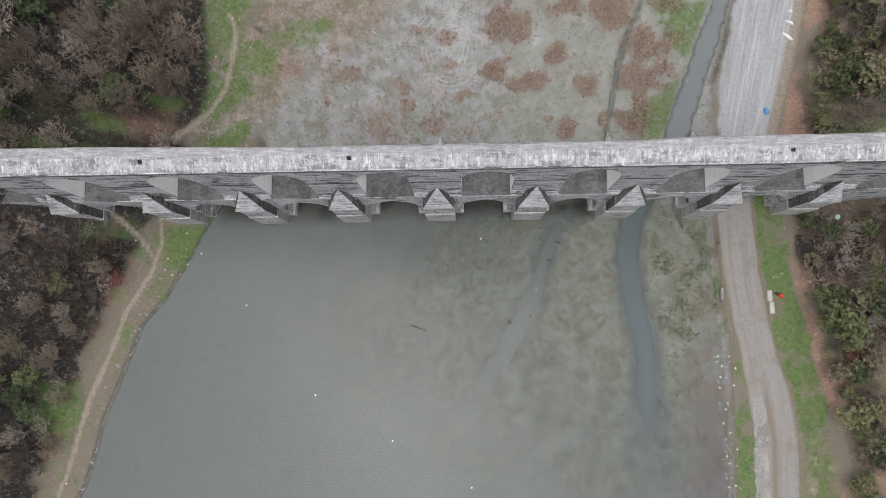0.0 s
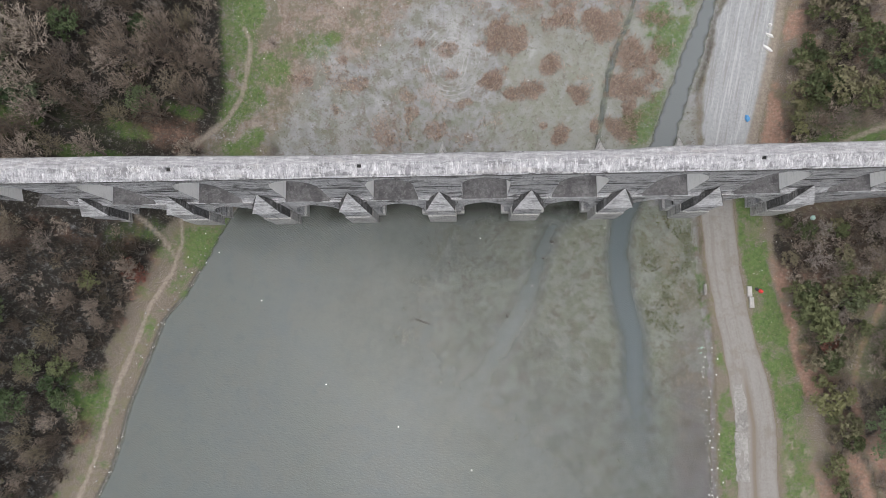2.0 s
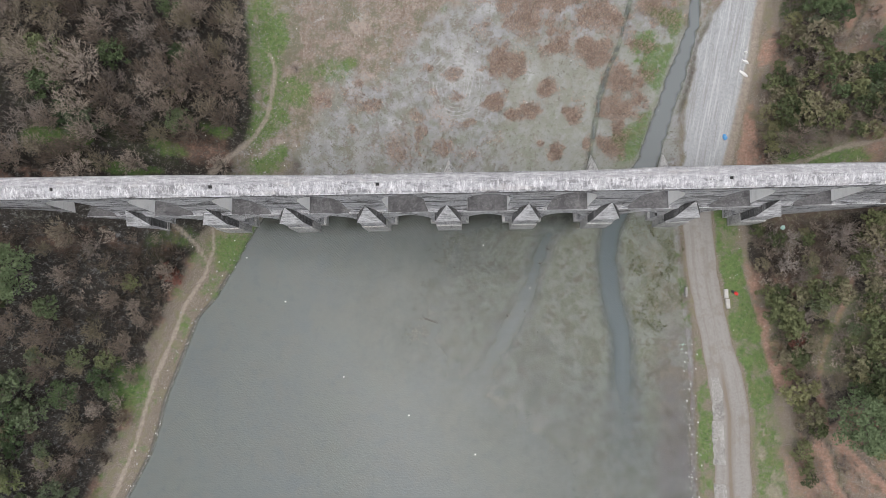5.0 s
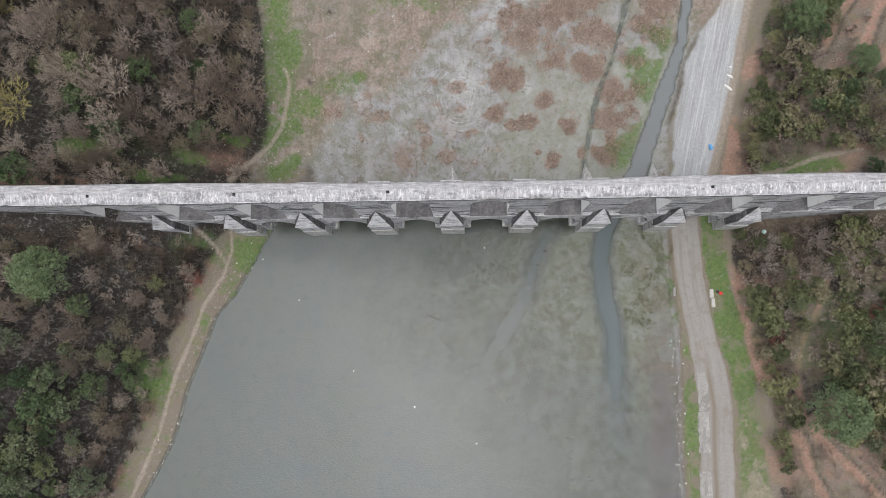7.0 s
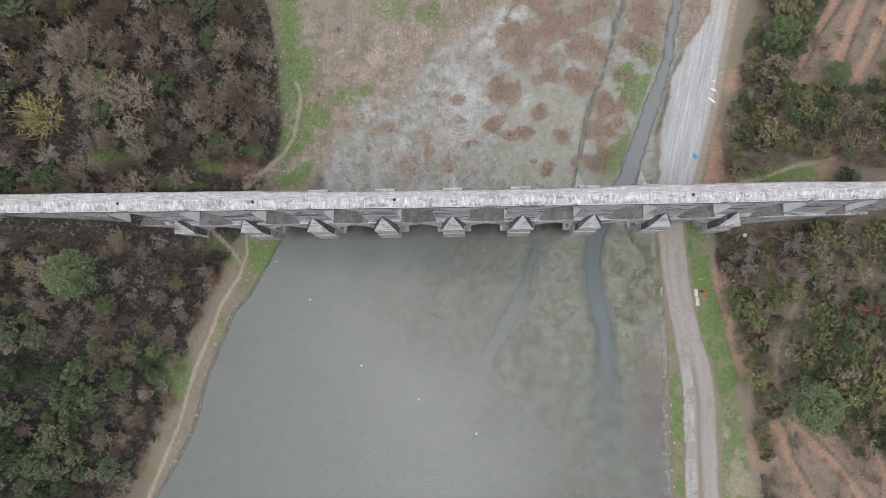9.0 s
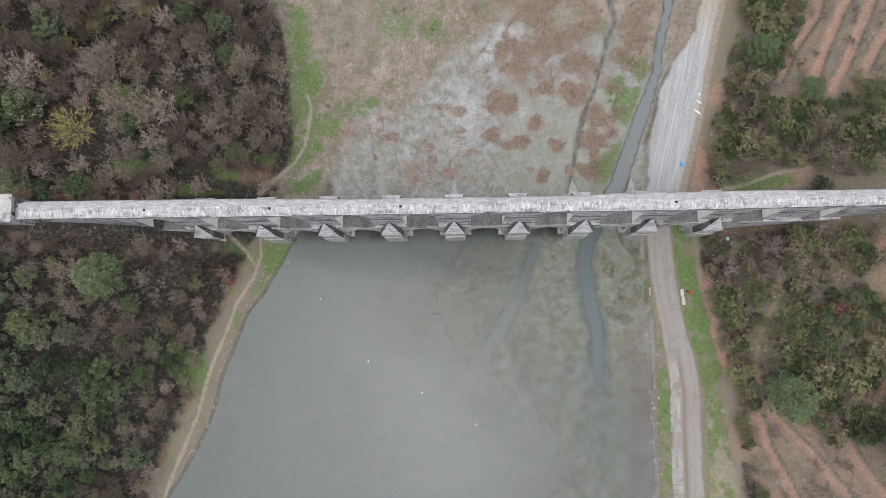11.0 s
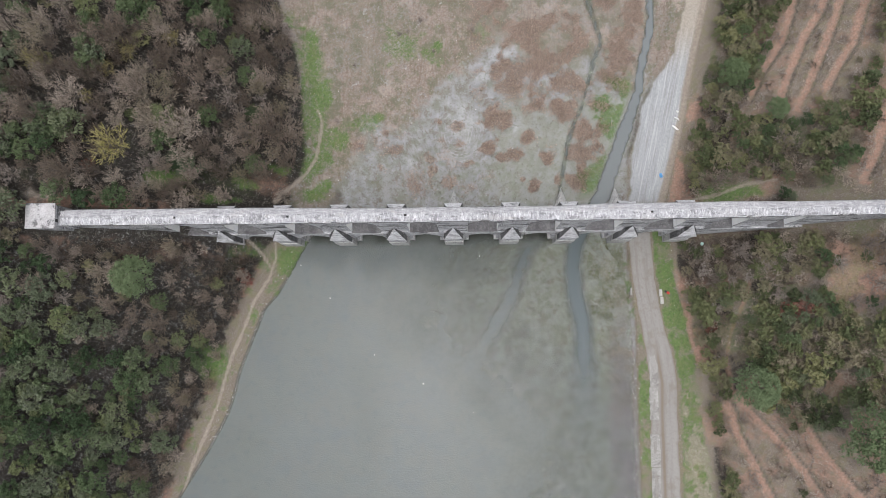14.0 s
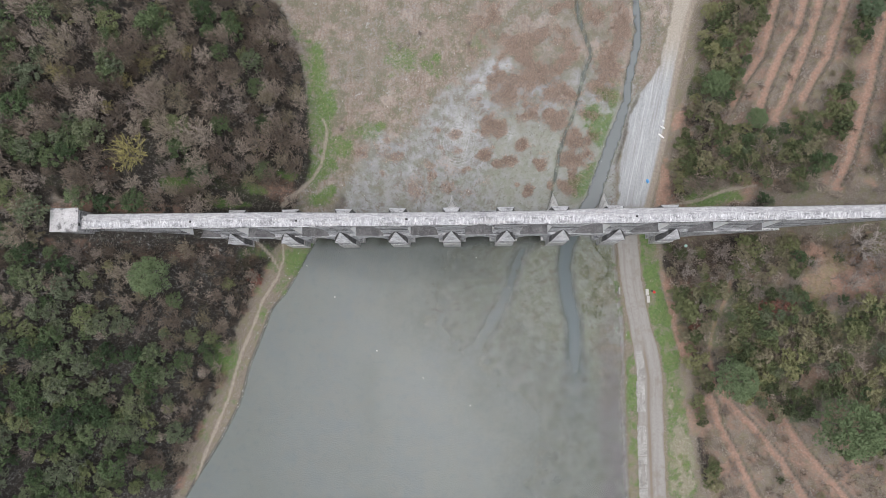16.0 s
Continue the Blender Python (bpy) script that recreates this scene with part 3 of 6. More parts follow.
def ground_material():
    m, t, b = material("valley_ground")
    p = where(t)
    fine = noise_tex(t, p, 2.2, 6, 0.7)
    tiny = noise_tex(t, p, 7.0, 5, 0.75)
    mid = noise_tex(t, p, 0.6, 5, 0.6)
    hz = t.nodes.new("ShaderNodeSeparateXYZ")
    t.links.new(p, hz.inputs[0])

    def over(col, scale, lo, hi, amount, tone, detail=6, rough=0.72, stretch=None):
        """Lays one tone over another in irregular patches."""
        n = noise_tex(t, where(t, stretch) if stretch else p, scale, detail, rough)
        return mix(t, calc(t, "MULTIPLY", fade(t, n, lo, hi), amount), col, tone)

    ragged = calc(t, "ADD", calc(t, "MULTIPLY", calc(t, "SUBTRACT", noise_tex(t, p, 1.3, 8, 0.8), 0.5), 3.6), calc(t, "MULTIPLY", calc(t, "SUBTRACT", noise_tex(t, p, 5.0, 4, 0.7), 0.5), 1.6))

    def edged(v, wild):
        return fade(t, calc(t, "ADD", v, calc(t, "MULTIPLY", calc(t, "MULTIPLY", ragged, wild), v)), 0.08, 1.05)

    def mask(name, ch, wild):
        return edged(attr(t, name, ch), wild)

    def alpha(name, wild):
        a = t.nodes.new("ShaderNodeAttribute")
        a.attribute_name = name
        return edged(a.outputs["Alpha"], wild)

    mud = ramp(t, mid, [(0.3, (0.215, 0.217, 0.213)), (0.5, (0.262, 0.264, 0.267)), (0.7, (0.325, 0.328, 0.337))])
    mud = over(mud, 0.22, 0.44, 0.62, 0.5, (0.262, 0.27, 0.235))
    mud = over(mud, 0.13, 0.52, 0.64, 0.45, (0.285, 0.272, 0.275))
    mud = over(mud, 0.16, 0.52, 0.6, 0.6, (0.20, 0.192, 0.155), 9, 0.8)
    mud = over(mud, 0.4, 0.53, 0.58, 0.85, (0.165, 0.137, 0.115), 8, 0.78)
    mud = over(mud, 0.28, 0.5, 0.57, 0.75, (0.178, 0.18, 0.14), 9, 0.82)
    mud = mix(t, calc(t, "MULTIPLY", alpha("cover_c", 1.0), 0.5), mud, (0.262, 0.272, 0.228))
    mud = mix(t, calc(t, "MULTIPLY", mask("cover_c", 2, 1.3), 0.8), mud, (0.385, 0.385, 0.388))
    mud = over(mud, 0.8, 0.55, 0.65, 0.55, (0.39, 0.393, 0.395), 8, 0.8)
    mud = over(mud, 2.2, 0.57, 0.63, 0.6, (0.15, 0.147, 0.118), 6, 0.8)
    mud = over(mud, 1.1, 0.56, 0.62, 0.7, (0.14, 0.133, 0.105), 8, 0.75)
    mud = over(mud, 5.0, 0.63, 0.7, 0.6, (0.1, 0.103, 0.075), 3, 0.7)
    mud = mix(t, calc(t, "MULTIPLY", mask("cover_c", 0, 0.8), 0.85), mud, (0.2, 0.172, 0.188))
    mud = mix(t, calc(t, "MULTIPLY", mask("cover_c", 1, 1.5), 0.5), mud, (0.11, 0.112, 0.1))
    # wheel rings where vehicles have turned on the mud
    for cx, cy, r0, r1 in ((-0.6, 27.6, 2.2, 6.4),):
        dx, dy = calc(t, "SUBTRACT", hz.outputs[0], cx), calc(t, "SUBTRACT", hz.outputs[1], cy)
        d = calc(t, "SQRT", calc(t, "ADD", calc(t, "MULTIPLY", dx, dx), calc(t, "MULTIPLY", calc(t, "MULTIPLY", dy, dy), 0.75)))
        d = calc(t, "ADD", d, calc(t, "MULTIPLY", noise_tex(t, p, 0.22, 4, 0.55), 1.8))
        ring = fade(t, calc(t, "SINE", calc(t, "MULTIPLY", d, 8.5)), 0.35, 0.9)
        zone = calc(t, "MULTIPLY", fade(t, d, r0, r0 + 1.0), calc(t, "SUBTRACT", 1.0, fade(t, d, r1, r1 + 1.2)))
        zone = calc(t, "MULTIPLY", zone, fade(t, noise_tex(t, p, 0.3, 5, 0.65), 0.44, 0.6))
        mud = mix(t, calc(t, "MULTIPLY", calc(t, "MULTIPLY", ring, zone), 0.5), mud, (0.42, 0.42, 0.418))
    meadow = ramp(t, fine, [(0.3, (0.14, 0.107, 0.085)), (0.5, (0.235, 0.19, 0.157)), (0.7, (0.34, 0.285, 0.245))])
    meadow = over(meadow, 0.05, 0.44, 0.58, 0.75, (0.17, 0.152, 0.115), 9, 0.74)
    meadow = over(meadow, 0.09, 0.52, 0.62, 0.75, (0.36, 0.30, 0.258), 9, 0.72)
    meadow = over(meadow, 0.2, 0.48, 0.57, 0.75, (0.128, 0.127, 0.078), 9, 0.78)
    meadow = over(meadow, 1.0, 0.5, 0.62, 0.65, (0.14, 0.098, 0.076), 8, 0.8, (1.6, 0.3, 1))
    meadow = over(meadow, 0.35, 0.59, 0.66, 0.7, (0.41, 0.41, 0.40), 9, 0.8)
    reed = ramp(t, tiny, [(0.3, (0.13, 0.092, 0.073)), (0.52, (0.25, 0.184, 0.15)), (0.75, (0.40, 0.315, 0.265))])
    gravel = ramp(t, fine, [(0.3, (0.285, 0.295, 0.303)), (0.7, (0.40, 0.411, 0.42))])
    along = t.nodes.new("ShaderNodeCombineXYZ")
    t.links.new(calc(t, "MULTIPLY", calc(t, "SUBTRACT", hz.outputs[0], calc(t, "MULTIPLY", hz.outputs[1], 0.22)), 1.7), along.inputs[0])
    t.links.new(calc(t, "MULTIPLY", hz.outputs[1], 0.07), along.inputs[1])
    comb = noise_tex(t, along.outputs[0], 1.0, 5, 0.65, 0.4)
    gravel = mix(t, calc(t, "MULTIPLY", fade(t, comb, 0.52, 0.62), 0.6), gravel, (0.25, 0.243, 0.236))
    gravel = mix(t, calc(t, "MULTIPLY", fade(t, calc(t, "SUBTRACT", 1.0, comb), 0.54, 0.64), 0.6), gravel, (0.5, 0.507, 0.515))
    gravel = mix(t, calc(t, "MULTIPLY", fade(t, hz.outputs[1], 40.0, 56.0), 0.85), gravel, ramp(t, fine, [(0.3, (0.27, 0.23, 0.18)), (0.7, (0.42, 0.37, 0.305))]))
    stony = ramp(t, tiny, [(0.3, (0.085, 0.07, 0.053)), (0.52, (0.172, 0.143, 0.112)), (0.70, (0.43, 0.395, 0.35))])
    stony = mix(t, calc(t, "MULTIPLY", fade(t, mid, 0.48, 0.6), 0.55), stony, (0.165, 0.155, 0.085))
    # near-black leaf litter: the shade between the crowns is put into its colour
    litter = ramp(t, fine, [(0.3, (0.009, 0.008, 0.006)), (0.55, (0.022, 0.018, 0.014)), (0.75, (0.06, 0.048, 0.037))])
    grass = ramp(t, fine, [(0.28, (0.03, 0.07, 0.014)), (0.5, (0.082, 0.15, 0.036)), (0.72, (0.15, 0.215, 0.066))])
    grass = over(grass, 1.0, 0.52, 0.64, 0.6, (0.18, 0.155, 0.09), 7, 0.78)
    grass = over(grass, 0.3, 0.5, 0.64, 0.5, (0.15, 0.155, 0.07))
    red = ramp(t, fine, [(0.28, (0.19, 0.112, 0.082)), (0.52, (0.31, 0.194, 0.146)), (0.75, (0.42, 0.295, 0.235))])
    red = over(red, 0.5, 0.5, 0.64, 0.5, (0.20, 0.15, 0.118))
    path = ramp(t, fine, [(0.3, (0.22, 0.185, 0.15)), (0.7, (0.36, 0.315, 0.265))])

    col = mix(t, mask("cover_b", 0, 1.0), mud, meadow)
    col = mix(t, mask("cover_b", 1, 1.2), col, reed)
    col = mix(t, mask("cover_b", 2, 0.5), col, gravel)
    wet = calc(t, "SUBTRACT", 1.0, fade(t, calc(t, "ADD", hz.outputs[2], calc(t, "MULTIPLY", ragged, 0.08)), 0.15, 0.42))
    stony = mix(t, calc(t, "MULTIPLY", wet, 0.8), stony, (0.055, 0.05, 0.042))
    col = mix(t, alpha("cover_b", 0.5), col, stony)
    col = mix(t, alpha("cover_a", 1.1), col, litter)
    col = mix(t, mask("cover_a", 2, 1.0), col, red)
    col = mix(t, calc(t, "MULTIPLY", mask("cover_a", 0, 1.25), 0.9), col, grass)
    col = mix(t, mask("cover_a", 1, 0.9), col, path)
    t.links.new(col, b.inputs["Base Color"])
    b.inputs["Roughness"].default_value = 0.85
    bump(t, b, calc(t, "ADD", fine, calc(t, "MULTIPLY", tiny, 0.6)), 0.7, 0.15)
    return m


cover_a, cover_b, cover_c = ground_masks(GX, GY)
ground = tagged(sheet("ground", GX, GY, GZ, ground_material(), {"cover_a": cover_a, "cover_b": cover_b, "cover_c": cover_c}), "muddy valley floor between steep brown leaf-littered hillsides", "ground", kind="structure")


# ---------------------------------------------------------------- water
def water_material():
    m, t, b = material("murky_water")
    p = where(t)
    cloud = noise_tex(t, p, 0.05, 5, 0.6)
    col = ramp(t, cloud, [(0.3, (0.113, 0.132, 0.139)), (0.5, (0.126, 0.142, 0.138)), (0.7, (0.136, 0.149, 0.139))])
    col = mix(t, calc(t, "MULTIPLY", fade(t, noise_tex(t, p, 0.16, 7, 0.68, 0.5), 0.42, 0.62), 0.55), col, (0.131, 0.140, 0.130))
    col = mix(t, calc(t, "MULTIPLY", fade(t, noise_tex(t, p, 0.45, 6, 0.75, 0.4), 0.5, 0.66), 0.45), col, (0.108, 0.126, 0.128))
    b.inputs["Roughness"].default_value = 0.12
    b.inputs["IOR"].default_value = 1.33
    rip = noise_tex(t, where(t, (1.3, 3.0, 1.0)), 1.3, 3, 0.5, 0.6)
    wave = put(t, "ShaderNodeTexWave", Scale=1.25, Distortion=6.0, Detail=2.0)
    turn = t.nodes.new("ShaderNodeMapping")
    turn.inputs["Rotation"].default_value = (0, 0, radians(60))
    t.links.new(p, turn.inputs["Vector"])
    t.links.new(turn.outputs[0], wave.inputs["Vector"])
    gust = fade(t, noise_tex(t, p, 0.05, 5, 0.6), 0.4, 0.8)
    lap = attr(t, "depth", 1)
    chop = calc(t, "ADD", calc(t, "MULTIPLY", gust, 0.7), calc(t, "MULTIPLY", lap, 3.0))
    bump(t, b, calc(t, "ADD", rip, calc(t, "MULTIPLY", wave.outputs["Fac"], chop)), 0.45, 0.1)
    a = t.nodes.new("ShaderNodeAttribute")
    a.attribute_name = "depth"
    shallow = calc(t, "SUBTRACT", 1.0, fade(t, attr(t, "depth", 0), 0.1, 0.75))
    # lap also lightens the colour by the piers, offsetting the bridge's shade
    col = mix(t, calc(t, "MULTIPLY", calc(t, "MAXIMUM", shallow, lap), 0.5), col, (0.172, 0.182, 0.168))
    col = mix(t, calc(t, "MULTIPLY", a.outputs["Alpha"], 0.9), col, (0.084, 0.108, 0.116))
    col = mix(t, attr(t, "silt", 0), col, (0.168, 0.184, 0.188))
    col = mix(t, calc(t, "MULTIPLY", attr(t, "silt", 1), 0.7), col, (0.15, 0.138, 0.154))
    # near-black green: the aqueduct's shade and dark reflection are put into the water colour
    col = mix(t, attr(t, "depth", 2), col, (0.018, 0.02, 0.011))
    t.links.new(col, b.inputs["Base Color"])
    clear = t.nodes.new("ShaderNodeBsdfTransparent")
    clear.inputs[0].default_value = (0.94, 0.97, 0.90, 1)
    mx = t.nodes.new("ShaderNodeMixShader")
    depth = attr(t, "depth", 0)
    murk = fade(t, calc(t, "ADD", depth, calc(t, "MULTIPLY", calc(t, "SUBTRACT", noise_tex(t, p, 1.0, 7, 0.7), 0.5), 0.12)), -0.03, 0.58)
    fac = calc(t, "ADD", calc(t, "MULTIPLY", murk, 0.82), 0.13)
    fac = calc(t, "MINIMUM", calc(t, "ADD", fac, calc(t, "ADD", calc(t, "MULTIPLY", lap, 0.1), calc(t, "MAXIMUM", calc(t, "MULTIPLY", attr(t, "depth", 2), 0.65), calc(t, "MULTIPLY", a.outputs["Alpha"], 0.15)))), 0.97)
    t.links.new(fac, mx.inputs[0])
    t.links.new(clear.outputs[0], mx.inputs[1])
    t.links.new(b.outputs[0], mx.inputs[2])
    t.links.new(mx.outputs[0], t.nodes["Material Output"].inputs["Surface"])
    return m


wx, wy = np.arange(-110, 62.1, 1.0), np.arange(-140, 100.1, 1.0)
WX, WY = np.meshgrid(wx, wy)
dep = np.clip(-height(WX, WY), 0, 3)
lap = 0.9 * step(WY + 8 * (fbm(WX, WY, 9, 7) - 0.5), -14, 2) ** 1.5 * step(18 - WX, 0, 10) * (0.5 + 0.5 * step(fbm(WX, WY, 7, 4), 0.2, 0.6))
# where the shade and reflection of the arches are painted on the water
arch_shade = 0.9 * step(WY + 1.8 * (fbm(WX, WY, 3, 2) - 0.5), -0.9, 2.2) * step(9 - WY, 0, 3) * step(24 - WX, 0, 4) * step(WX, -40, -36) * (0.6 + 0.4 * step(fbm(WX, WY, 4, 6), 0.25, 0.5))
wide = np.interp(WY, [-60, -32, -22, -8, 0], [6.0, 4.6, 3.0, 2.4, 2.6])
flow = 1 - step(off_line(WX, WY, STREAM) + 0.9 * (fbm(WX, WY, 4, 8) - 0.5), 0.35 * wide, 1.15 * wide)
flow = np.maximum(flow * (0.25 + 0.75 * step(WY, -48, -22)), 0.6 * (1 - step(off_line(WX, WY, CHANNEL) + 3.0 * (fbm(WX, WY, 4, 3) - 0.5), 0.0, 3.4)) * step(WY, -34, -8)) * step(WY, -70, -38) * step(-WY, -9, 1)
silt = step(WY, 6, 10) * (1 - step(off_line(WX, WY, STREAM), 3, 5))
mauve_bed = ground_masks(WX, WY)[2][0]
water = tagged(sheet("water", WX, WY, np.zeros_like(WX), water_material(), {"depth": (dep, lap, arch_shade, flow), "silt": (silt, mauve_bed, silt, silt)}), "shallow murky grey-green lake water over mud", "water", kind="structure")


# ---------------------------------------------------------------- mesh helpers
def mesh_of(name, verts, faces, mat, smooth=False):
    me = bpy.data.meshes.new(name)
    me.from_pydata([tuple(v) for v in verts], [], faces)
    me.materials.append(mat)
    if smooth:
        me.polygons.foreach_set("use_smooth", [True] * len(me.polygons))
    me.update()
    return me


def part(name, bm, mat, parent, label=""):
    """Links a bmesh as one mesh object under a thing or a part."""
    me = bpy.data.meshes.new(name)
    bmesh.ops.recalc_face_normals(bm, faces=bm.faces)
    bm.to_mesh(me)
    bm.free()
    me.materials.append(mat)
    ob = new(name, me)
    ob.parent = parent
    return tagged(ob, label)


def bm_of(verts, faces):
    bm = bmesh.new()
    vs = [bm.verts.new(v) for v in verts]
    for f in faces:
        try:
            bm.faces.new([vs[i] for i in f])
        except ValueError:
            pass
    return bm


def box_bm(x0, x1, y0, y1, z0, z1, bevel=0.0):
    bm = bmesh.new()
    bmesh.ops.create_cube(bm, size=1.0, matrix=Matrix.LocRotScale(((x0 + x1) / 2, (y0 + y1) / 2, (z0 + z1) / 2), None, (x1 - x0, y1 - y0, z1 - z0)))
    if bevel:
        bmesh.ops.bevel(bm, geom=bm.edges[:], offset=bevel, segments=1, affect="EDGES")
    return bm


def thing(name, label, category, group="", at=(0, 0, 0)):
    e = new(name)
    e.location = at
    e.empty_display_size = 0.5
    return tagged(e, label, category, group)


# ---------------------------------------------------------------- aqueduct
AXIS = 3.38
BAY = 13.17
PIERS = [-2.12 + BAY * (k - 5) for k in range(1, 10)]
LEDGE, TOP = 14.0, 29.25


def bend(bm):
    """The east end of the line swings a little to the north."""
    for v in bm.verts:
        v.co.y += 0.42 * float(step(v.co.x, 30, 95)) + 0.12 * float(step(-v.co.x, 40, 85))
    return bm


def arch_line(cx, half, spring, rise, n=12):
    """A slightly pointed arch from its left to its right springing."""
    r = (half * half + rise * rise) / (2 * half)
    out = []
    for i in range(n + 1):
        x = -half + 2 * half * i / n
        z = math.sqrt(max(r * r - (abs(x) + r - half) ** 2, 0))
        out.append((cx + x, spring + z))
    return out


def arcade(x0, x1, base, top, south, north, openings, xs_extra=()):
    """A wall along x with arched openings; south(z) and north(z) give its two faces."""
    verts, faces = [], []

    def quad(a, b, c, d):
        k = len(verts)
        verts.extend((a, b, c, d))
        faces.append((k, k + 1, k + 2, k + 3))

    def both(xa, xb, zla, zlb, zt):
        for f in (south, north):
            quad((xa, f(zla), zla), (xb, f(zlb), zlb), (xb, f(zt), zt), (xa, f(zt), zt))
        quad((xa, south(zt), zt), (xb, south(zt), zt), (xb, north(zt), zt), (xa, north(zt), zt))

    x = x0
    for cx, half, spring, rise in openings:
        cuts = [x] + [e for e in xs_extra if x < e < cx - half] + [cx - half]
        for xa, xb in zip(cuts, cuts[1:]):
            both(xa, xb, base, base, top)
        line = arch_line(cx, half, spring, rise)
        for (xa, za), (xb, zb) in zip(line, line[1:]):
            both(xa, xb, za, zb, top)
            quad((xa, south(za), za), (xb, south(zb), zb), (xb, north(zb), zb), (xa, north(za), za))
        for xe in (cx - half, cx + half):
            quad((xe, south(base), base), (xe, south(spring), spring), (xe, north(spring), spring), (xe, north(base), base))
        x = cx + half
    both(x, x1, base, base, top)
    for xe in (x0, x1):
        quad((xe, south(base), base), (xe, south(top), top), (xe, north(top), top), (xe, north(base), base))
    bm = bm_of(verts, faces)
    bmesh.ops.remove_doubles(bm, verts=bm.verts, dist=0.001)
    return bend(bm)


SHAFTS = [-59.3, -35.8, -11.57, 38.2]
aqueduct = thing("aqueduct", "long two-tiered grey stone aqueduct with pointed arches, crossing the shallow lake", "aqueduct", at=(0, 0, 0))

up_s = lambda z: AXIS - 1.42 + 0.026 * (z - LEDGE)
up_n = lambda z: AXIS + 1.42 - 0.026 * (z - LEDGE)
lo_s = lambda z: AXIS - 1.98 - 0.012 * (LEDGE - z)
lo_n = lambda z: AXIS + 1.98 + 0.012 * (LEDGE - z)

bays = [(a + b) / 2 for a, b in zip(PIERS, PIERS[1:])]
upper_open = [(bays[0] - BAY, 3.2, 22.2, 3.6)] + [(c, 3.32, 22.4, 3.9) for c in bays] + [(bays[-1] + BAY, 3.1, 22.4, 3.7), (bays[-1] + 2 * BAY - 0.6, 1.9, 23.2, 3.2)]
lower_open = [(c, 3.55, 6.2, 5.4) for c in bays]

part("upper_tier", arcade(-83.5, 135, 8.0 + LEDGE - 8, TOP, up_s, up_n, upper_open), STONE, aqueduct)
part("lower_tier", arcade(-76, 92, -2.5, LEDGE, lo_s, lo_n, lower_open), STONE, aqueduct, "broad lower tier with arches over the water")

# worn plaster floor of each upper passage
for cx, half, *_ in upper_open:
    bm = box_bm(cx - half + 0.01, cx + half - 0.01, AXIS - 1.9, AXIS + 1.9, LEDGE - 0.05, LEDGE + 0.06, 0.02)
    part("passage_floor", bend(bm), PASSAGE, aqueduct, "dark grey plastered passage floor")

# sloping weathering where the upper piers stand on the broader lower tier
gaps = [e for cx, half, *_ in upper_open for e in (cx - half, cx + half)]
for xa, xb in zip(gaps[1:-1:2], gaps[2:-1:2]):
    for f0, f1, sgn in ((lo_s, up_s, -1), (lo_n, up_n, 1)):
        v = [(xa + 0.05, f0(14) - 0.05 * sgn, 13.9), (xb - 0.05, f0(14) - 0.05 * sgn, 13.9), (xb - 0.05, f1(14.7) + 0.02 * sgn, 14.7), (xa + 0.05, f1(14.7) + 0.02 * sgn, 14.7)]
        v += [(x, f1(14) - 0.2 * sgn, z) for x, y, z in v]
        part("weathering", bend(bm_of(v, [(0, 1, 2, 3), (4, 5, 6, 7), (0, 1, 5, 4), (1, 2, 6, 5), (2, 3, 7, 6), (3, 0, 4, 7)])), STONE, aqueduct, "sloping weathered stone set-off")

# string course at the springing of the upper arches, cornice below the coping
edges = [-76.0] + [e for cx, half, *_ in upper_open for e in (cx - half, cx + half)] + [100.0]
for xa, xb in zip(edges[::2], edges[1::2]):
    n = max(1, int((xb - xa) / 7))
    for i in range(n):
        a, c = xa + (xb - xa) * i / n, xa + (xb - xa) * (i + 1) / n
        for ya, yb in ((up_s(21) - 0.09, up_s(21) + 0.1), (up_n(21) - 0.1, up_n(21) + 0.09)):
            part("string_course", bend(box_bm(a, c - 0.02, ya, yb, 20.9, 21.1, 0.03)), DARKLINE, aqueduct, "near-black string course")
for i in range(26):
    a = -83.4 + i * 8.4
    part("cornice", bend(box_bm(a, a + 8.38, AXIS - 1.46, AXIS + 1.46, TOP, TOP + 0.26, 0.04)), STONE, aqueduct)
    # shade and staining under the cornice, put into one near-black strip
    part("cornice_shade_line", bend(box_bm(a, a + 8.38, AXIS - 1.53, AXIS + 1.53, TOP - 0.22, TOP - 0.004, 0.03)), DARKLINE, aqueduct, "thin near-black course with the shade and stain below the cornice painted in")
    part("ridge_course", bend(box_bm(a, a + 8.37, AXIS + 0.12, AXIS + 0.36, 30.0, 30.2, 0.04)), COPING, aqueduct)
for x in SHAFTS:
    # near-black block fills the hole, its colour standing in for the depth's shade
    part("shaft", bend(box_bm(x - 0.26, x + 0.26, AXIS - 0.31, AXIS + 0.1, 29.3, 29.84)), plain("shaft_shade", (0.012, 0.012, 0.012)), aqueduct, "inspection shaft, its dark depth painted as a near-black block")


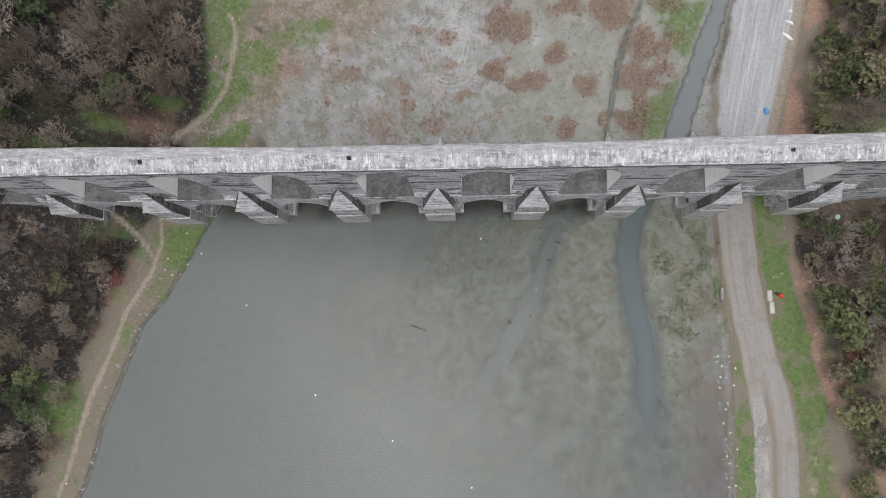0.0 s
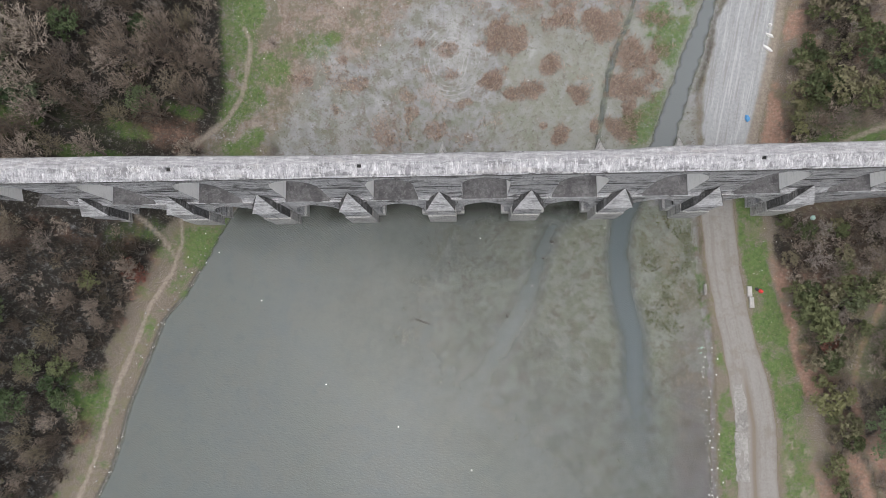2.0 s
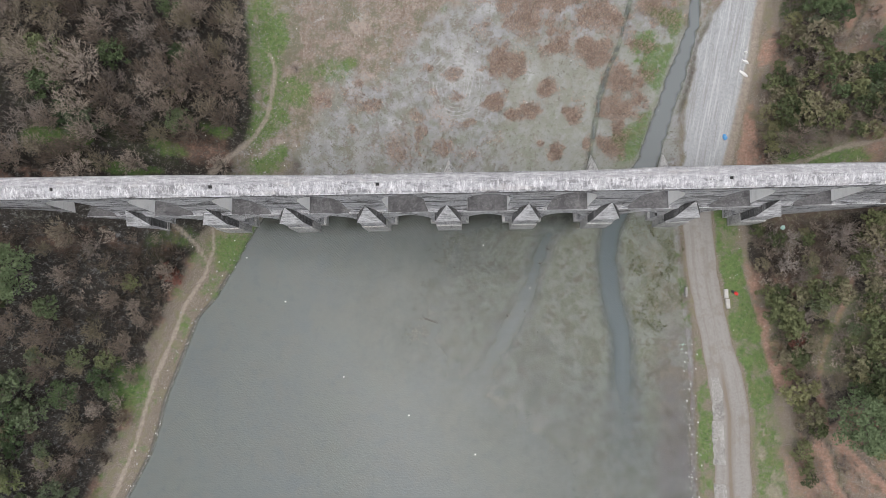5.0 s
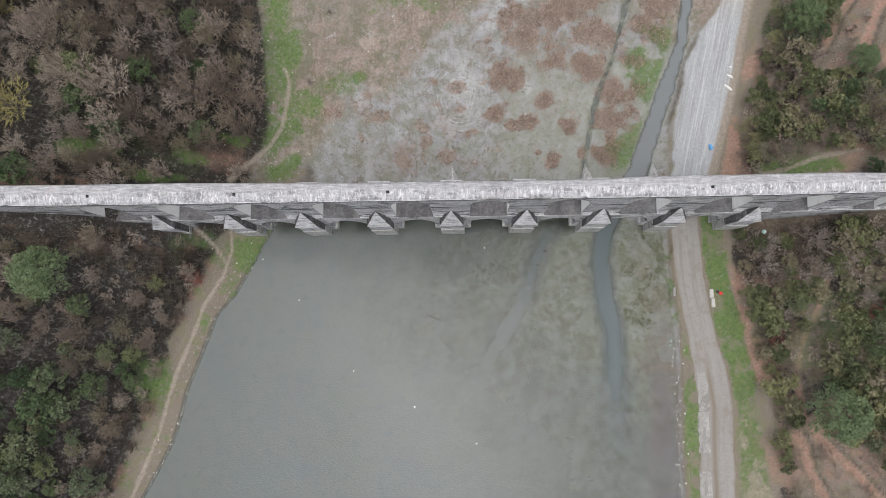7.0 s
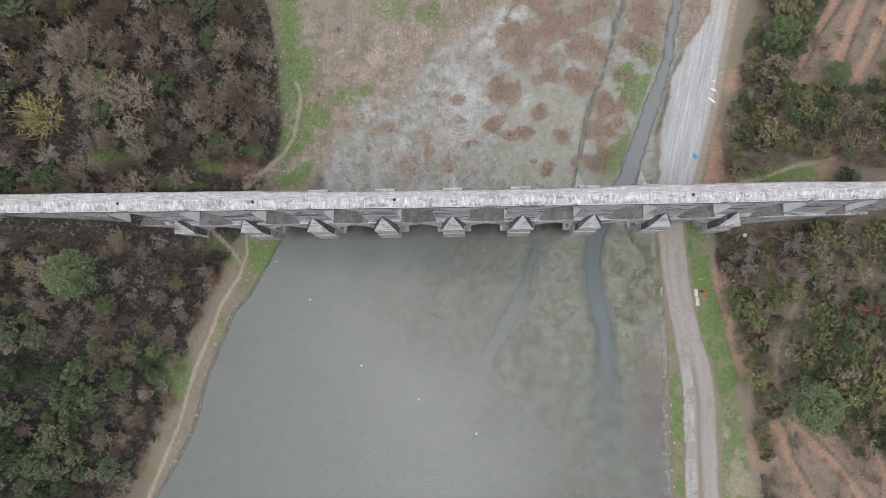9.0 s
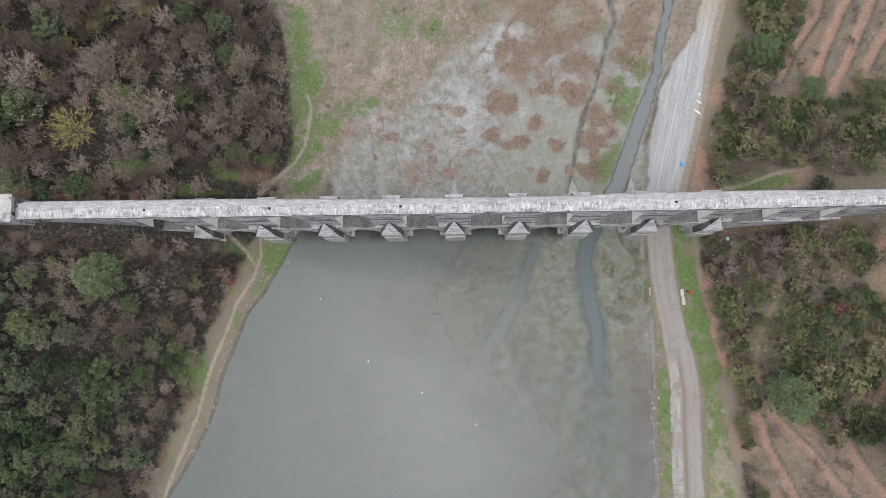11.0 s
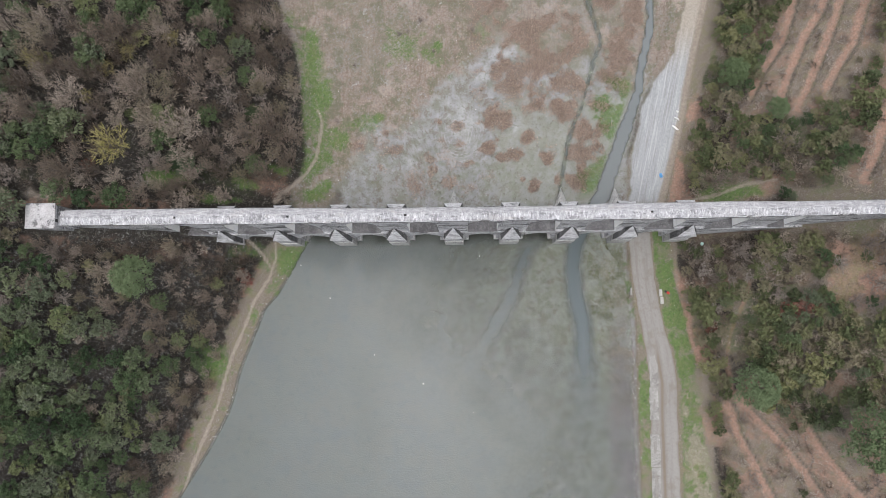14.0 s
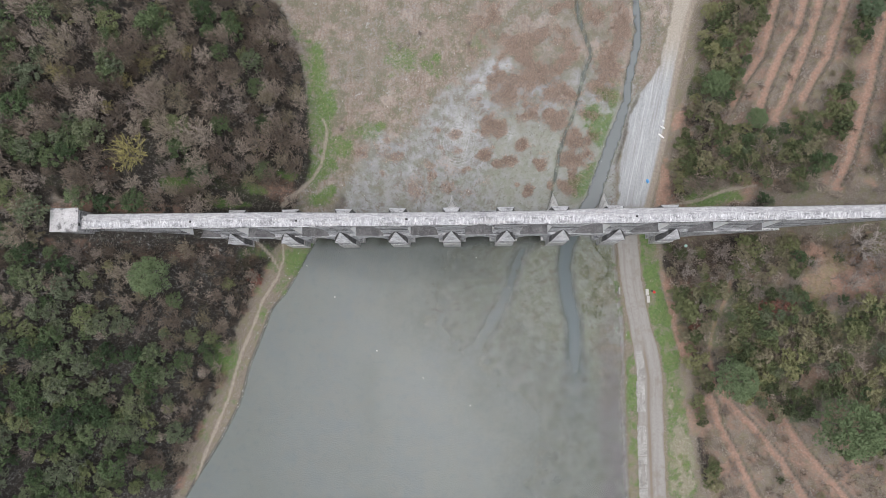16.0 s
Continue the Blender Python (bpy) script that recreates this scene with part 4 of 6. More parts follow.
def lining(cx, half, spring, rise):
    """Thin pale lining of an upper passage, jambs and barrel, a few centimetres inside the wall."""
    line = [(cx - half, LEDGE + 0.05)] + arch_line(cx, half, spring, rise, 14) + [(cx + half, LEDGE + 0.05)]
    mid_z = spring
    v, f = [], []
    for x, z in line:
        dx, dz = cx - x, mid_z - z if z > mid_z else 0.0
        d = max(math.hypot(dx, dz), 1e-6)
        xi, zi = x + 0.05 * dx / d, z + 0.05 * dz / d
        v += [(x, up_s(z) + 0.04, z), (xi, up_s(z) + 0.04, zi), (xi, up_n(z) - 0.04, zi), (x, up_n(z) - 0.04, z)]
    for i in range(len(line) - 1):
        k = 4 * i
        for a, b in ((0, 1), (1, 2), (2, 3)):
            f.append((k + a, k + b, k + 4 + b, k + 4 + a))
    return bend(bm_of(v, f))


for o in upper_open:
    part("passage_lining", lining(*o), WHITEWASH, aqueduct, "pale worn lining of the arch passage")

# low pier footings that stand out into the lower openings
for cx in PIERS[1:-1]:
    bm = box_bm(cx - 3.52, cx + 3.52, lo_s(0) - 0.1, lo_n(0) + 0.1, -2.5, 1.7, 0.08)
    part("footing", bm, LINTEL, aqueduct, "pale stone footing at the water line")

# imposts where the lower arches spring
for cx, half, spring, rise in lower_open:
    for xe in (cx - half, cx + half):
        s = 1 if xe < cx else -1
        part("impost", box_bm(min(xe - 0.5 * s, xe + 0.25 * s), max(xe - 0.5 * s, xe + 0.25 * s), lo_s(6) - 0.1, lo_n(6) + 0.1, spring - 0.45, spring, 0.04), STONE, aqueduct)

# voussoir rings, a hand's width proud of the wall
def ring(cx, half, spring, rise, face, out, depth):
    inner = arch_line(cx, half, spring, rise, 16)
    outer = arch_line(cx, half + depth, spring, rise + depth * 1.15, 16)
    v, f = [], []
    for (xi, zi), (xo, zo) in zip(inner, outer):
        v += [(xi, face(zi) + 0.05 * -out, zi), (xi, face(zi) + 0.04 * out, zi), (xo, face(zo) + 0.04 * out, zo), (xo, face(zo) + 0.05 * -out, zo)]
    for i in range(len(inner) - 1):
        k = 4 * i
        for a, b in ((0, 1), (1, 2), (2, 3), (3, 0)):
            f.append((k + a, k + b, k + 4 + b, k + 4 + a))
    f += [(0, 1, 2, 3), (len(v) - 1, len(v) - 2, len(v) - 3, len(v) - 4)]
    return bend(bm_of(v, f))


for cx, half, spring, rise in upper_open:
    part("arch_ring", ring(cx, half, spring, rise, up_s, -1, 0.5), STONE, aqueduct, "arch ring of weathered dressed stone")
    part("arch_ring", ring(cx, half, spring, rise, up_n, 1, 0.5), STONE, aqueduct, "arch ring of weathered dressed stone")
for cx, half, spring, rise in lower_open:
    part("arch_ring", ring(cx, half, spring, rise, lo_s, -1, 0.6), STONE, aqueduct, "arch ring of weathered dressed stone")
    part("arch_ring", ring(cx, half, spring, rise, lo_n, 1, 0.6), STONE, aqueduct, "arch ring of weathered dressed stone")


def coping_bm(xa, xb):
    rows = [(AXIS - 1.36, 29.5), (AXIS - 1.16, 29.74), (AXIS - 0.32, 29.98), (AXIS + 0.18, 30.12), (AXIS + 0.3, 30.14), (AXIS + 1.2, 29.86), (AXIS + 1.42, 29.5)]
    holes = [s for s in SHAFTS if xa < s < xb]
    cuts = list(np.arange(xa, xb, 0.6)) + [xb]
    for s in holes:
        cuts = [c for c in cuts if abs(c - s) > 0.4] + [s - 0.27, s + 0.27]
    cuts = sorted(cuts)
    bm = bmesh.new()
    grid = []
    for c in cuts:
        row = []
        for i, (y, z) in enumerate(rows):
            w = 0.05 * (float(vnoise(c * 1.0, i * 3.1, 0.9, 2)) - 0.5) + 0.07 * (float(vnoise(c, i * 0.4, 6, 4)) - 0.5)
            wide = 0.0 if i < 4 else 0.42 * float(step(-c, 14, 44)) + 0.36 * float(step(c, 18, 30)) * (1 - float(step(c, 52, 72)))
            row.append(bm.verts.new((c, y + wide + (w if 0 < i < 6 else w * 0.6), z + w)))
        grid.append(row)
    for a in range(len(cuts) - 1):
        mid = (cuts[a] + cuts[a + 1]) / 2
        for i in range(len(rows) - 1):
            if i == 2 and any(abs(mid - s) < 0.27 for s in holes):
                ring4 = [grid[a][2], grid[a + 1][2], grid[a + 1][3], grid[a][3]]
                low = [bm.verts.new((v.co.x, v.co.y, v.co.z - 1.6)) for v in ring4]
                for q in range(4):
                    bm.faces.new((ring4[q], ring4[(q + 1) % 4], low[(q + 1) % 4], low[q]))
                continue
            bm.faces.new((grid[a][i], grid[a + 1][i], grid[a + 1][i + 1], grid[a][i + 1]))
        bm.faces.new((grid[a][0], grid[a][-1], grid[a + 1][-1], grid[a + 1][0]))
    for g in (grid[0], grid[-1]):
        bm.faces.new(g)
    return bend(bm)


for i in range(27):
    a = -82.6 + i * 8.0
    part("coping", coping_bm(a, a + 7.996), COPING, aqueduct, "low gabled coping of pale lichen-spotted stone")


# ---------------------------------------------------------------- buttresses
def buttress(k, cx, side, nose):
    """A tall buttress against one pier: plinth, shaft and steep pyramid cap. side -1 faces south."""
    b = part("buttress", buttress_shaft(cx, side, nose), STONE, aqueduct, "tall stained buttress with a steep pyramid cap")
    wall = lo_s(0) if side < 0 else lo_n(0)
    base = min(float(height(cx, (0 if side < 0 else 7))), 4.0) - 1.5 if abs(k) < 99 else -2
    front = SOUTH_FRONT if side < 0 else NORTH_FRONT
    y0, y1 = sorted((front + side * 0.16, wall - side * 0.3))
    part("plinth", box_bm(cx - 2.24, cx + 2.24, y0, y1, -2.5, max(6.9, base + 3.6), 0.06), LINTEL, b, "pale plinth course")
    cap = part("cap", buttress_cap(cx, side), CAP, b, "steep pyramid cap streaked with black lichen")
    # the flanks, picked by their normal, take a darker streaked stone, the fronts stay pale
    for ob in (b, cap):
        ob.data.materials.append(FLANK)
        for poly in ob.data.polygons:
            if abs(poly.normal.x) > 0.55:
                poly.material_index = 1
    return b


SOUTH_FRONT, NORTH_FRONT, EAVE = 0.06, 8.2, 12.6


def buttress_shaft(cx, side, nose):
    front, wall = (SOUTH_FRONT, lo_s(5) + 0.4) if side < 0 else (NORTH_FRONT, lo_n(5) - 0.4)
    bm = bmesh.new()
    lo = [bm.verts.new((cx + sx * 2.14, y, -2.5)) for sx, y in ((-1, wall), (-1, front), (1, front), (1, wall))]
    hi = [bm.verts.new((cx + sx * 2.05, y - side * 0.06, EAVE)) for sx, y in ((-1, wall), (-1, front), (1, front), (1, wall))]
    bm.faces.new(lo[::-1])
    bm.faces.new(hi)
    for i in range(4):
        bm.faces.new((lo[i], lo[(i + 1) % 4], hi[(i + 1) % 4], hi[i]))
    return bm


def buttress_cap(cx, side):
    front, wall, apex = (SOUTH_FRONT, lo_s(14), up_s(18) - 0.02) if side < 0 else (NORTH_FRONT, lo_n(14), up_n(18) + 0.02)
    hip = 17.6 if side < 0 else 16.2
    v = [(cx - 2.16, front - side * -0.1, EAVE), (cx + 2.16, front - side * -0.1, EAVE), (cx + 2.16, wall - side * 0.2, EAVE), (cx - 2.16, wall - side * 0.2, EAVE)]
    v += [(x, y, z + 0.16) for x, y, z in v]
    v += [(cx, apex, hip)]
    f = [(0, 1, 2, 3), (0, 1, 5, 4), (1, 2, 6, 5), (2, 3, 7, 6), (3, 0, 4, 7), (4, 5, 8), (5, 6, 8), (7, 4, 8), (6, 7, 8)]
    return bm_of(v, f)


def cutwater(cx):
    """Pointed upstream cutwater in front of a pier, with a sloping two-sided roof."""
    y0, tip = NORTH_FRONT - 0.1, 13.6
    v = [(cx - 1.9, y0, -2.5), (cx + 1.9, y0, -2.5), (cx, tip + 0.1, -2.5), (cx - 1.85, y0, 2.6), (cx + 1.85, y0, 2.6), (cx, tip, 0.7), (cx, y0, 5.6)]
    f = [(0, 1, 2), (0, 2, 5, 3), (1, 4, 5, 2), (3, 5, 6), (4, 6, 5), (0, 3, 6, 4, 1)]
    return bm_of(v, f)


for k, cx in enumerate(PIERS, 1):
    buttress(k, cx, -1, False)
    b = buttress(k, cx, 1, k in (5, 7, 8))
    if k in (5, 7, 8):
        part("cutwater", cutwater(cx), CUTSTONE, b, "pointed cutwater with a ridged stone roof")

# ---------------------------------------------------------------- end turret
turret = thing("turret", "square flat-roofed stone turret at the end of the aqueduct", "turret", at=(-86.7, 3.75, 20))


def local(bm, ob):
    bmesh.ops.translate(bm, verts=bm.verts, vec=-Vector(ob.location))
    return bm


part("wall", local(box_bm(-89.5, -83.9, 1.5, 6.2, 17, 31.2, 0.08), turret), STONE, turret)
part("roof_slab", local(box_bm(-89.85, -83.55, 1.2, 6.5, 31.2, 31.5, 0.07), turret), ROOFSLAB, turret, "pale weathered roof slab")
part("neck", local(box_bm(-83.9, -82.62, 2.0, 4.95, 24, 29.9, 0.06), turret), STONE, turret)
# added panel, near black in place of the shade inside a doorway
part("doorway", local(box_bm(-83.92, -83.86, 2.6, 3.3, 29.95, 31.0, 0.0), turret), plain("doorway_shade", (0.02, 0.02, 0.02)), turret, "low doorway painted as a thin near-black panel")


# ---------------------------------------------------------------- road
def road_material():
    m, t, b = material("packed_gravel_road")
    p = where(t)
    fine = noise_tex(t, p, 3.0, 7, 0.75)
    col = ramp(t, fine, [(0.28, (0.215, 0.203, 0.19)), (0.52, (0.26, 0.248, 0.233)), (0.75, (0.30, 0.288, 0.272))])
    sep = t.nodes.new("ShaderNodeSeparateXYZ")
    t.links.new(p, sep.inputs[0])
    lane = t.nodes.new("ShaderNodeCombineXYZ")
    across = attr(t, "lane", 0)
    t.links.new(calc(t, "MULTIPLY", across, 5.0), lane.inputs[0])
    t.links.new(calc(t, "MULTIPLY", sep.outputs[1], 0.05), lane.inputs[1])
    rut = noise_tex(t, lane.outputs[0], 1.0, 5, 0.65)
    col = mix(t, calc(t, "MULTIPLY", fade(t, rut, 0.5, 0.68), 0.42), col, (0.185, 0.162, 0.14))
    col = mix(t, calc(t, "MULTIPLY", fade(t, calc(t, "SUBTRACT", 1.0, rut), 0.5, 0.7), 0.5), col, (0.30, 0.288, 0.272))
    col = mix(t, calc(t, "MULTIPLY", fade(t, noise_tex(t, p, 0.35, 6, 0.7), 0.5, 0.64), 0.55), col, (0.205, 0.18, 0.15))
    col = mix(t, calc(t, "MULTIPLY", attr(t, "lane", 1), calc(t, "ADD", calc(t, "MULTIPLY", fine, 1.2), 0.25)), col, (0.175, 0.14, 0.105))
    t.links.new(col, b.inputs["Base Color"])
    b.inputs["Roughness"].default_value = 0.92
    bump(t, b, calc(t, "ADD", fine, rut), 0.35, 0.05)
    return m


ry = np.arange(-120, 8.9, 0.7)
rs = np.linspace(-1, 1, 25)
RS, RY = np.meshgrid(rs, ry)
half = 3.0 + 0.7 * (fbm(RY * 0 + np.sign(RS) * 3, RY, 3.5, 5) - 0.5) + 0.6 * step(-RY, 18, 30)
RX = line_x(RY, ROAD_MID) + RS * half
RZ = height(RX, RY)
crown = 0.07 - 0.16 * np.abs(RS) ** 6 - 0.05 * np.exp(-((np.abs(RS) - 0.45) / 0.12) ** 2)
RZ = np.maximum(RZ, 1.1) + crown
worn = np.clip(step(np.abs(RS), 0.72, 1.0) + step(-RY, 22, 30) * np.exp(-((RS + 0.12) / 0.13) ** 2), 0, 1)
road = tagged(sheet("road", RX, RY, RZ, road_material(), {"lane": (RS * 0.5 + 0.5, worn, worn, worn)}), "pale rutted gravel road along the lake shore", "road", kind="structure")


# ---------------------------------------------------------------- plants
def leaf_material(name, tones, rough=0.75):
    """Leaf or twig colour that differs from plant to plant."""
    m, t, b = material(name)
    info = t.nodes.new("ShaderNodeObjectInfo")
    tint = calc(t, "FRACT", calc(t, "ADD", info.outputs["Random"], attr(t, "tint")))
    n = noise_tex(t, where(t), 1.3, 3)
    mixv = calc(t, "ADD", calc(t, "MULTIPLY", tint, 0.75), calc(t, "MULTIPLY", n, 0.3))
    k = len(tones) - 1
    t.links.new(ramp(t, mixv, [(0.1 + 0.8 * i / k, c) for i, c in enumerate(tones)]), b.inputs["Base Color"])
    b.inputs["Roughness"].default_value = rough
    b.inputs["Specular IOR Level"].default_value = 0.2
    return m


BARK = plain("grey_brown_bark", (0.155, 0.132, 0.113), 0.9)
TWIG = leaf_material("bare_twigs", [(0.085, 0.066, 0.05), (0.16, 0.127, 0.1), (0.272, 0.222, 0.182), (0.41, 0.35, 0.297), (0.21, 0.184, 0.12)], 0.85)
GREEN = leaf_material("evergreen_leaves", [(0.03, 0.05, 0.026), (0.062, 0.094, 0.044), (0.105, 0.138, 0.068), (0.112, 0.132, 0.088), (0.15, 0.17, 0.08)])
PINE = leaf_material("pine_needles", [(0.115, 0.155, 0.078), (0.145, 0.19, 0.095), (0.118, 0.158, 0.098)])
WILLOW = leaf_material("yellow_buds", [(0.27, 0.23, 0.11), (0.35, 0.315, 0.13), (0.26, 0.235, 0.12)])
OLIVE = leaf_material("olive_scrub_leaves", [(0.04, 0.054, 0.026), (0.1, 0.118, 0.056), (0.162, 0.172, 0.085), (0.19, 0.165, 0.118), (0.2, 0.205, 0.098)])
DARKTWIG = leaf_material("dark_thicket_twigs", [(0.02, 0.016, 0.013), (0.042, 0.033, 0.026), (0.08, 0.064, 0.051), (0.145, 0.118, 0.096), (0.06, 0.058, 0.034)], 0.85)
BRUSHWOOD = leaf_material("cut_brushwood", [(0.2, 0.165, 0.145), (0.28, 0.24, 0.215), (0.37, 0.33, 0.3)], 0.9)
RUSSET = leaf_material("russet_leaves", [(0.13, 0.06, 0.046), (0.22, 0.1, 0.078)])


class Soup:
    """Collects vertices and faces of one mesh."""

    def __init__(self):
        self.v, self.f = [], []

    def tube(self, a, b, ra, rb, sides=4):
        d = (b - a).normalized()
        u = d.orthogonal().normalized()
        w = d.cross(u)
        k = len(self.v)
        for p, r in ((a, ra), (b, rb)):
            for i in range(sides):
                an = 2 * math.pi * i / sides
                self.v.append(p + u * (r * math.cos(an)) + w * (r * math.sin(an)))
        for i in range(sides):
            j = (i + 1) % sides
            self.f.append((k + i, k + j, k + sides + j, k + sides + i))

    def sliver(self, a, b, width, g):
        d = b - a
        s = d.cross(Vector((g.uniform(-1, 1), g.uniform(-1, 1), g.uniform(-1, 1))))
        if s.length < 1e-6:
            return
        s = s.normalized() * width * 0.5
        k = len(self.v)
        self.v += [a + s, a - s, b]
        self.f.append((k, k + 1, k + 2))

    def leaf(self, p, size, g, up=0.3):
        n = Vector((g.gauss(0, 1), g.gauss(0, 1), g.gauss(0, 1) + up)).normalized()
        u = n.orthogonal().normalized()
        w = n.cross(u)
        an = g.uniform(0, 6.28)
        u, w = u * math.cos(an) + w * math.sin(an), w * math.cos(an) - u * math.sin(an)
        k = len(self.v)
        self.v += [p - u * size * 0.4 - w * size * 0.36, p - u * size * 0.3 + w * size * 0.36, p + u * size * 0.7]
        self.f.append((k, k + 1, k + 2))

    def mesh(self, name, mat):
        return mesh_of(name, self.v, self.f, mat)


def trunk_soup(g, h, spread, limbs):
    """Trunk and main limbs; returns the soup and the limb polylines."""
    s = Soup()
    lean = Vector((g.uniform(-0.1, 0.1), g.uniform(-0.1, 0.1), 0))
    p = Vector((0, 0, -0.6))
    pts = [p]
    for i in range(3):
        p = Vector((lean.x * i * h * 0.25 + g.uniform(-0.1, 0.1), lean.y * i * h * 0.25 + g.uniform(-0.1, 0.1), h * (0.12 + 0.24 * i)))
        pts.append(p)
    r = 0.045 * h ** 0.8
    for i in range(3):
        s.tube(pts[i], pts[i + 1], r * (1 - 0.22 * i), r * (0.78 - 0.22 * i), 5)
    lines = []
    for i in range(limbs):
        an = 2.4 * i + g.uniform(-0.4, 0.4)
        st = pts[1].lerp(pts[3], g.uniform(0.1, 1.0))
        u = math.sqrt((i + 0.5) / limbs)
        reach = spread * u * g.uniform(0.72, 0.95)
        end = Vector((math.cos(an) * reach, math.sin(an) * reach, h * g.uniform(0.84, 1.0) * (0.58 + 0.42 * math.sqrt(1 - 0.92 * u * u))))
        mid = st.lerp(end, 0.5) + Vector((g.uniform(-0.3, 0.3), g.uniform(-0.3, 0.3), -0.06 * h))
        s.tube(st, mid, r * 0.42, r * 0.28, 3)
        s.tube(mid, end, r * 0.28, r * 0.1, 3)
        lines.append((st, mid, end))
    return s, lines


def bare_crown(g, lines, spread, twigs, width):
    """Fine twigs that fan outwards and upwards from the limbs and fill a rounded crown."""
    s = Soup()
    heart = Vector((0, 0, 0.45 * max(end.z for _, _, end in lines)))
    for st, mid, end in lines:
        for q in range(twigs):
            u = g.uniform(0.2, 1.0)
            a = mid.lerp(end, (u - 0.4) / 0.6) if u > 0.4 else st.lerp(mid, u / 0.4)
            a = a + Vector((g.gauss(0, 0.07), g.gauss(0, 0.07), g.gauss(0, 0.05))) * spread
            out = (a - heart).normalized()
            d = (out * 0.9 + Vector((g.gauss(0, 0.6), g.gauss(0, 0.6), g.uniform(-0.1, 0.6)))).normalized()
            b = a + d * spread * g.uniform(0.14, 0.3)
            s.sliver(a, b, width * 1.4, g)
            for e in range(5):
                c = a.lerp(b, g.uniform(0.25, 1.0))
                dd = (d + Vector((g.gauss(0, 0.7), g.gauss(0, 0.7), g.gauss(0.08, 0.5)))).normalized()
                s.sliver(c, c + dd * spread * g.uniform(0.08, 0.18), width, g)
    return s


def leafy_crown(g, h, spread, clumps, leaves, size, flat=0.75, low=0.35, puff=(0.2, 0.42)):
    s = Soup()
    for c in range(clumps):
        an, u = 2.4 * c + g.uniform(-0.5, 0.5), math.sqrt((c + 0.5) / clumps)
        rr = u * spread * g.uniform(0.85, 1.02)
        top = h * (low + (1 - low) * math.sqrt(max(0, 1 - (u * 0.96) ** 2)))
        cz = top * g.uniform(0.84, 1.0) if c % 3 else top * g.uniform(0.5, 0.8)
        centre = Vector((math.cos(an) * rr, math.sin(an) * rr, cz))
        rad = spread * g.uniform(*puff)
        for q in range(leaves):
            d = Vector((g.gauss(0, 1), g.gauss(0, 1), g.gauss(0.25, 0.8))).normalized()
            p = centre + Vector((d.x * rad, d.y * rad, d.z * rad * flat)) * g.uniform(0.45, 1.15)
            s.leaf(p, size * g.uniform(0.7, 1.4), g, 0.9)
    return s


def plant(kind, g, h, spread, mat, bark=None, **kw):
    """Meshes of one plant: trunk with limbs, crown."""
    s, lines = trunk_soup(g, h, spread, kw.get("limbs", 9))
    if kind == "bare":
        crown = bare_crown(g, lines, spread, kw.get("twigs", 22), kw.get("width", 0.06))
    else:
        crown = leafy_crown(g, h, spread, kw.get("clumps", 30), kw.get("leaves", 34), kw.get("size", 0.34), low=kw.get("low", 0.35), puff=kw.get("puff", (0.2, 0.42)))
    return s, crown, bark or BARK, mat


G = random.Random(7)
SPECIES = {
    "bare_tree": [plant("bare", G, G.uniform(6.0, 10.0), G.uniform(2.2, 3.3), TWIG, limbs=20, twigs=17, width=0.05) for i in range(7)],
    "evergreen_tree": [plant("leafy", G, G.uniform(6, 8.5), G.uniform(2.1, 2.9), GREEN, clumps=30, leaves=27, size=0.4, low=0.28, puff=(0.16, 0.34)) for i in range(5)],
    "round_pine": [plant("leafy", G, h, r, PINE, clumps=110, leaves=52, size=0.36, low=0.4, puff=(0.12, 0.23)) for h, r in ((10.5, 3.9), (12.5, 4.8))],
    "yellow_tree": [plant("bare", G, 6.5, 2.8, WILLOW, limbs=20, twigs=13, width=0.06) for i in range(2)],
    "shrub": [plant("leafy", G, G.uniform(2.2, 3.6), G.uniform(1.2, 1.9), OLIVE, clumps=17, leaves=26, size=0.34, limbs=6, low=0.25, puff=(0.18, 0.36)) for i in range(5)],
    "bare_shrub": [plant("bare", G, G.uniform(2.0, 3.0), G.uniform(1.3, 1.9), TWIG, limbs=11, twigs=8, width=0.058) for i in range(4)],
    "thicket_bush": [plant("bare", G, G.uniform(2.2, 3.4), G.uniform(1.3, 1.9), DARKTWIG, limbs=11, twigs=8, width=0.055) for i in range(4)],
    "pale_tree": [plant("bare", G, 5.0, 2.8, BRUSHWOOD, limbs=16, twigs=12, width=0.05) for i in range(2)],
    "brush_pile": [plant("bare", G, 0.5, 1.1, BRUSHWOOD, limbs=7, twigs=6, width=0.085) for i in range(3)] + [plant("bare", G, 0.6, 1.1, TWIG, limbs=7, twigs=6, width=0.07) for i in range(3)],
    "russet_bush": [plant("leafy", G, 1.9, 1.5, RUSSET, clumps=14, leaves=24, size=0.3, limbs=6, low=0.3)],
}
WORDS = {
    "bare_tree": ("leafless brown tree with dense fine twigs on the hillside", "tree"),
    "evergreen_tree": ("dark green evergreen tree on the wooded hillside", "tree"),
    "round_pine": ("rounded bright green pine standing clear of the scrub", "tree"),
    "yellow_tree": ("leafless tree with yellow-green budding twigs", "tree"),
    "shrub": ("olive green scrub bush on the slope", "bush"),
    "bare_shrub": ("low leafless brown bush on the slope", "bush"),
    "thicket_bush": ("dense dark brown leafless thicket bush on the bank", "bush"),
    "pale_tree": ("spreading leafless tree with pale grey branches", "tree"),
    "brush_pile": ("heap of cut grey brushwood on red soil", "brushwood"),
    "russet_bush": ("bush with withered russet leaves", "bush"),
}
CENTRE = (-5.0, -5.0)
spots = []


def near_any(x, y, lines):
    return any(float(off_line(np.array(x), np.array(y), l)) < w for l, w in lines)


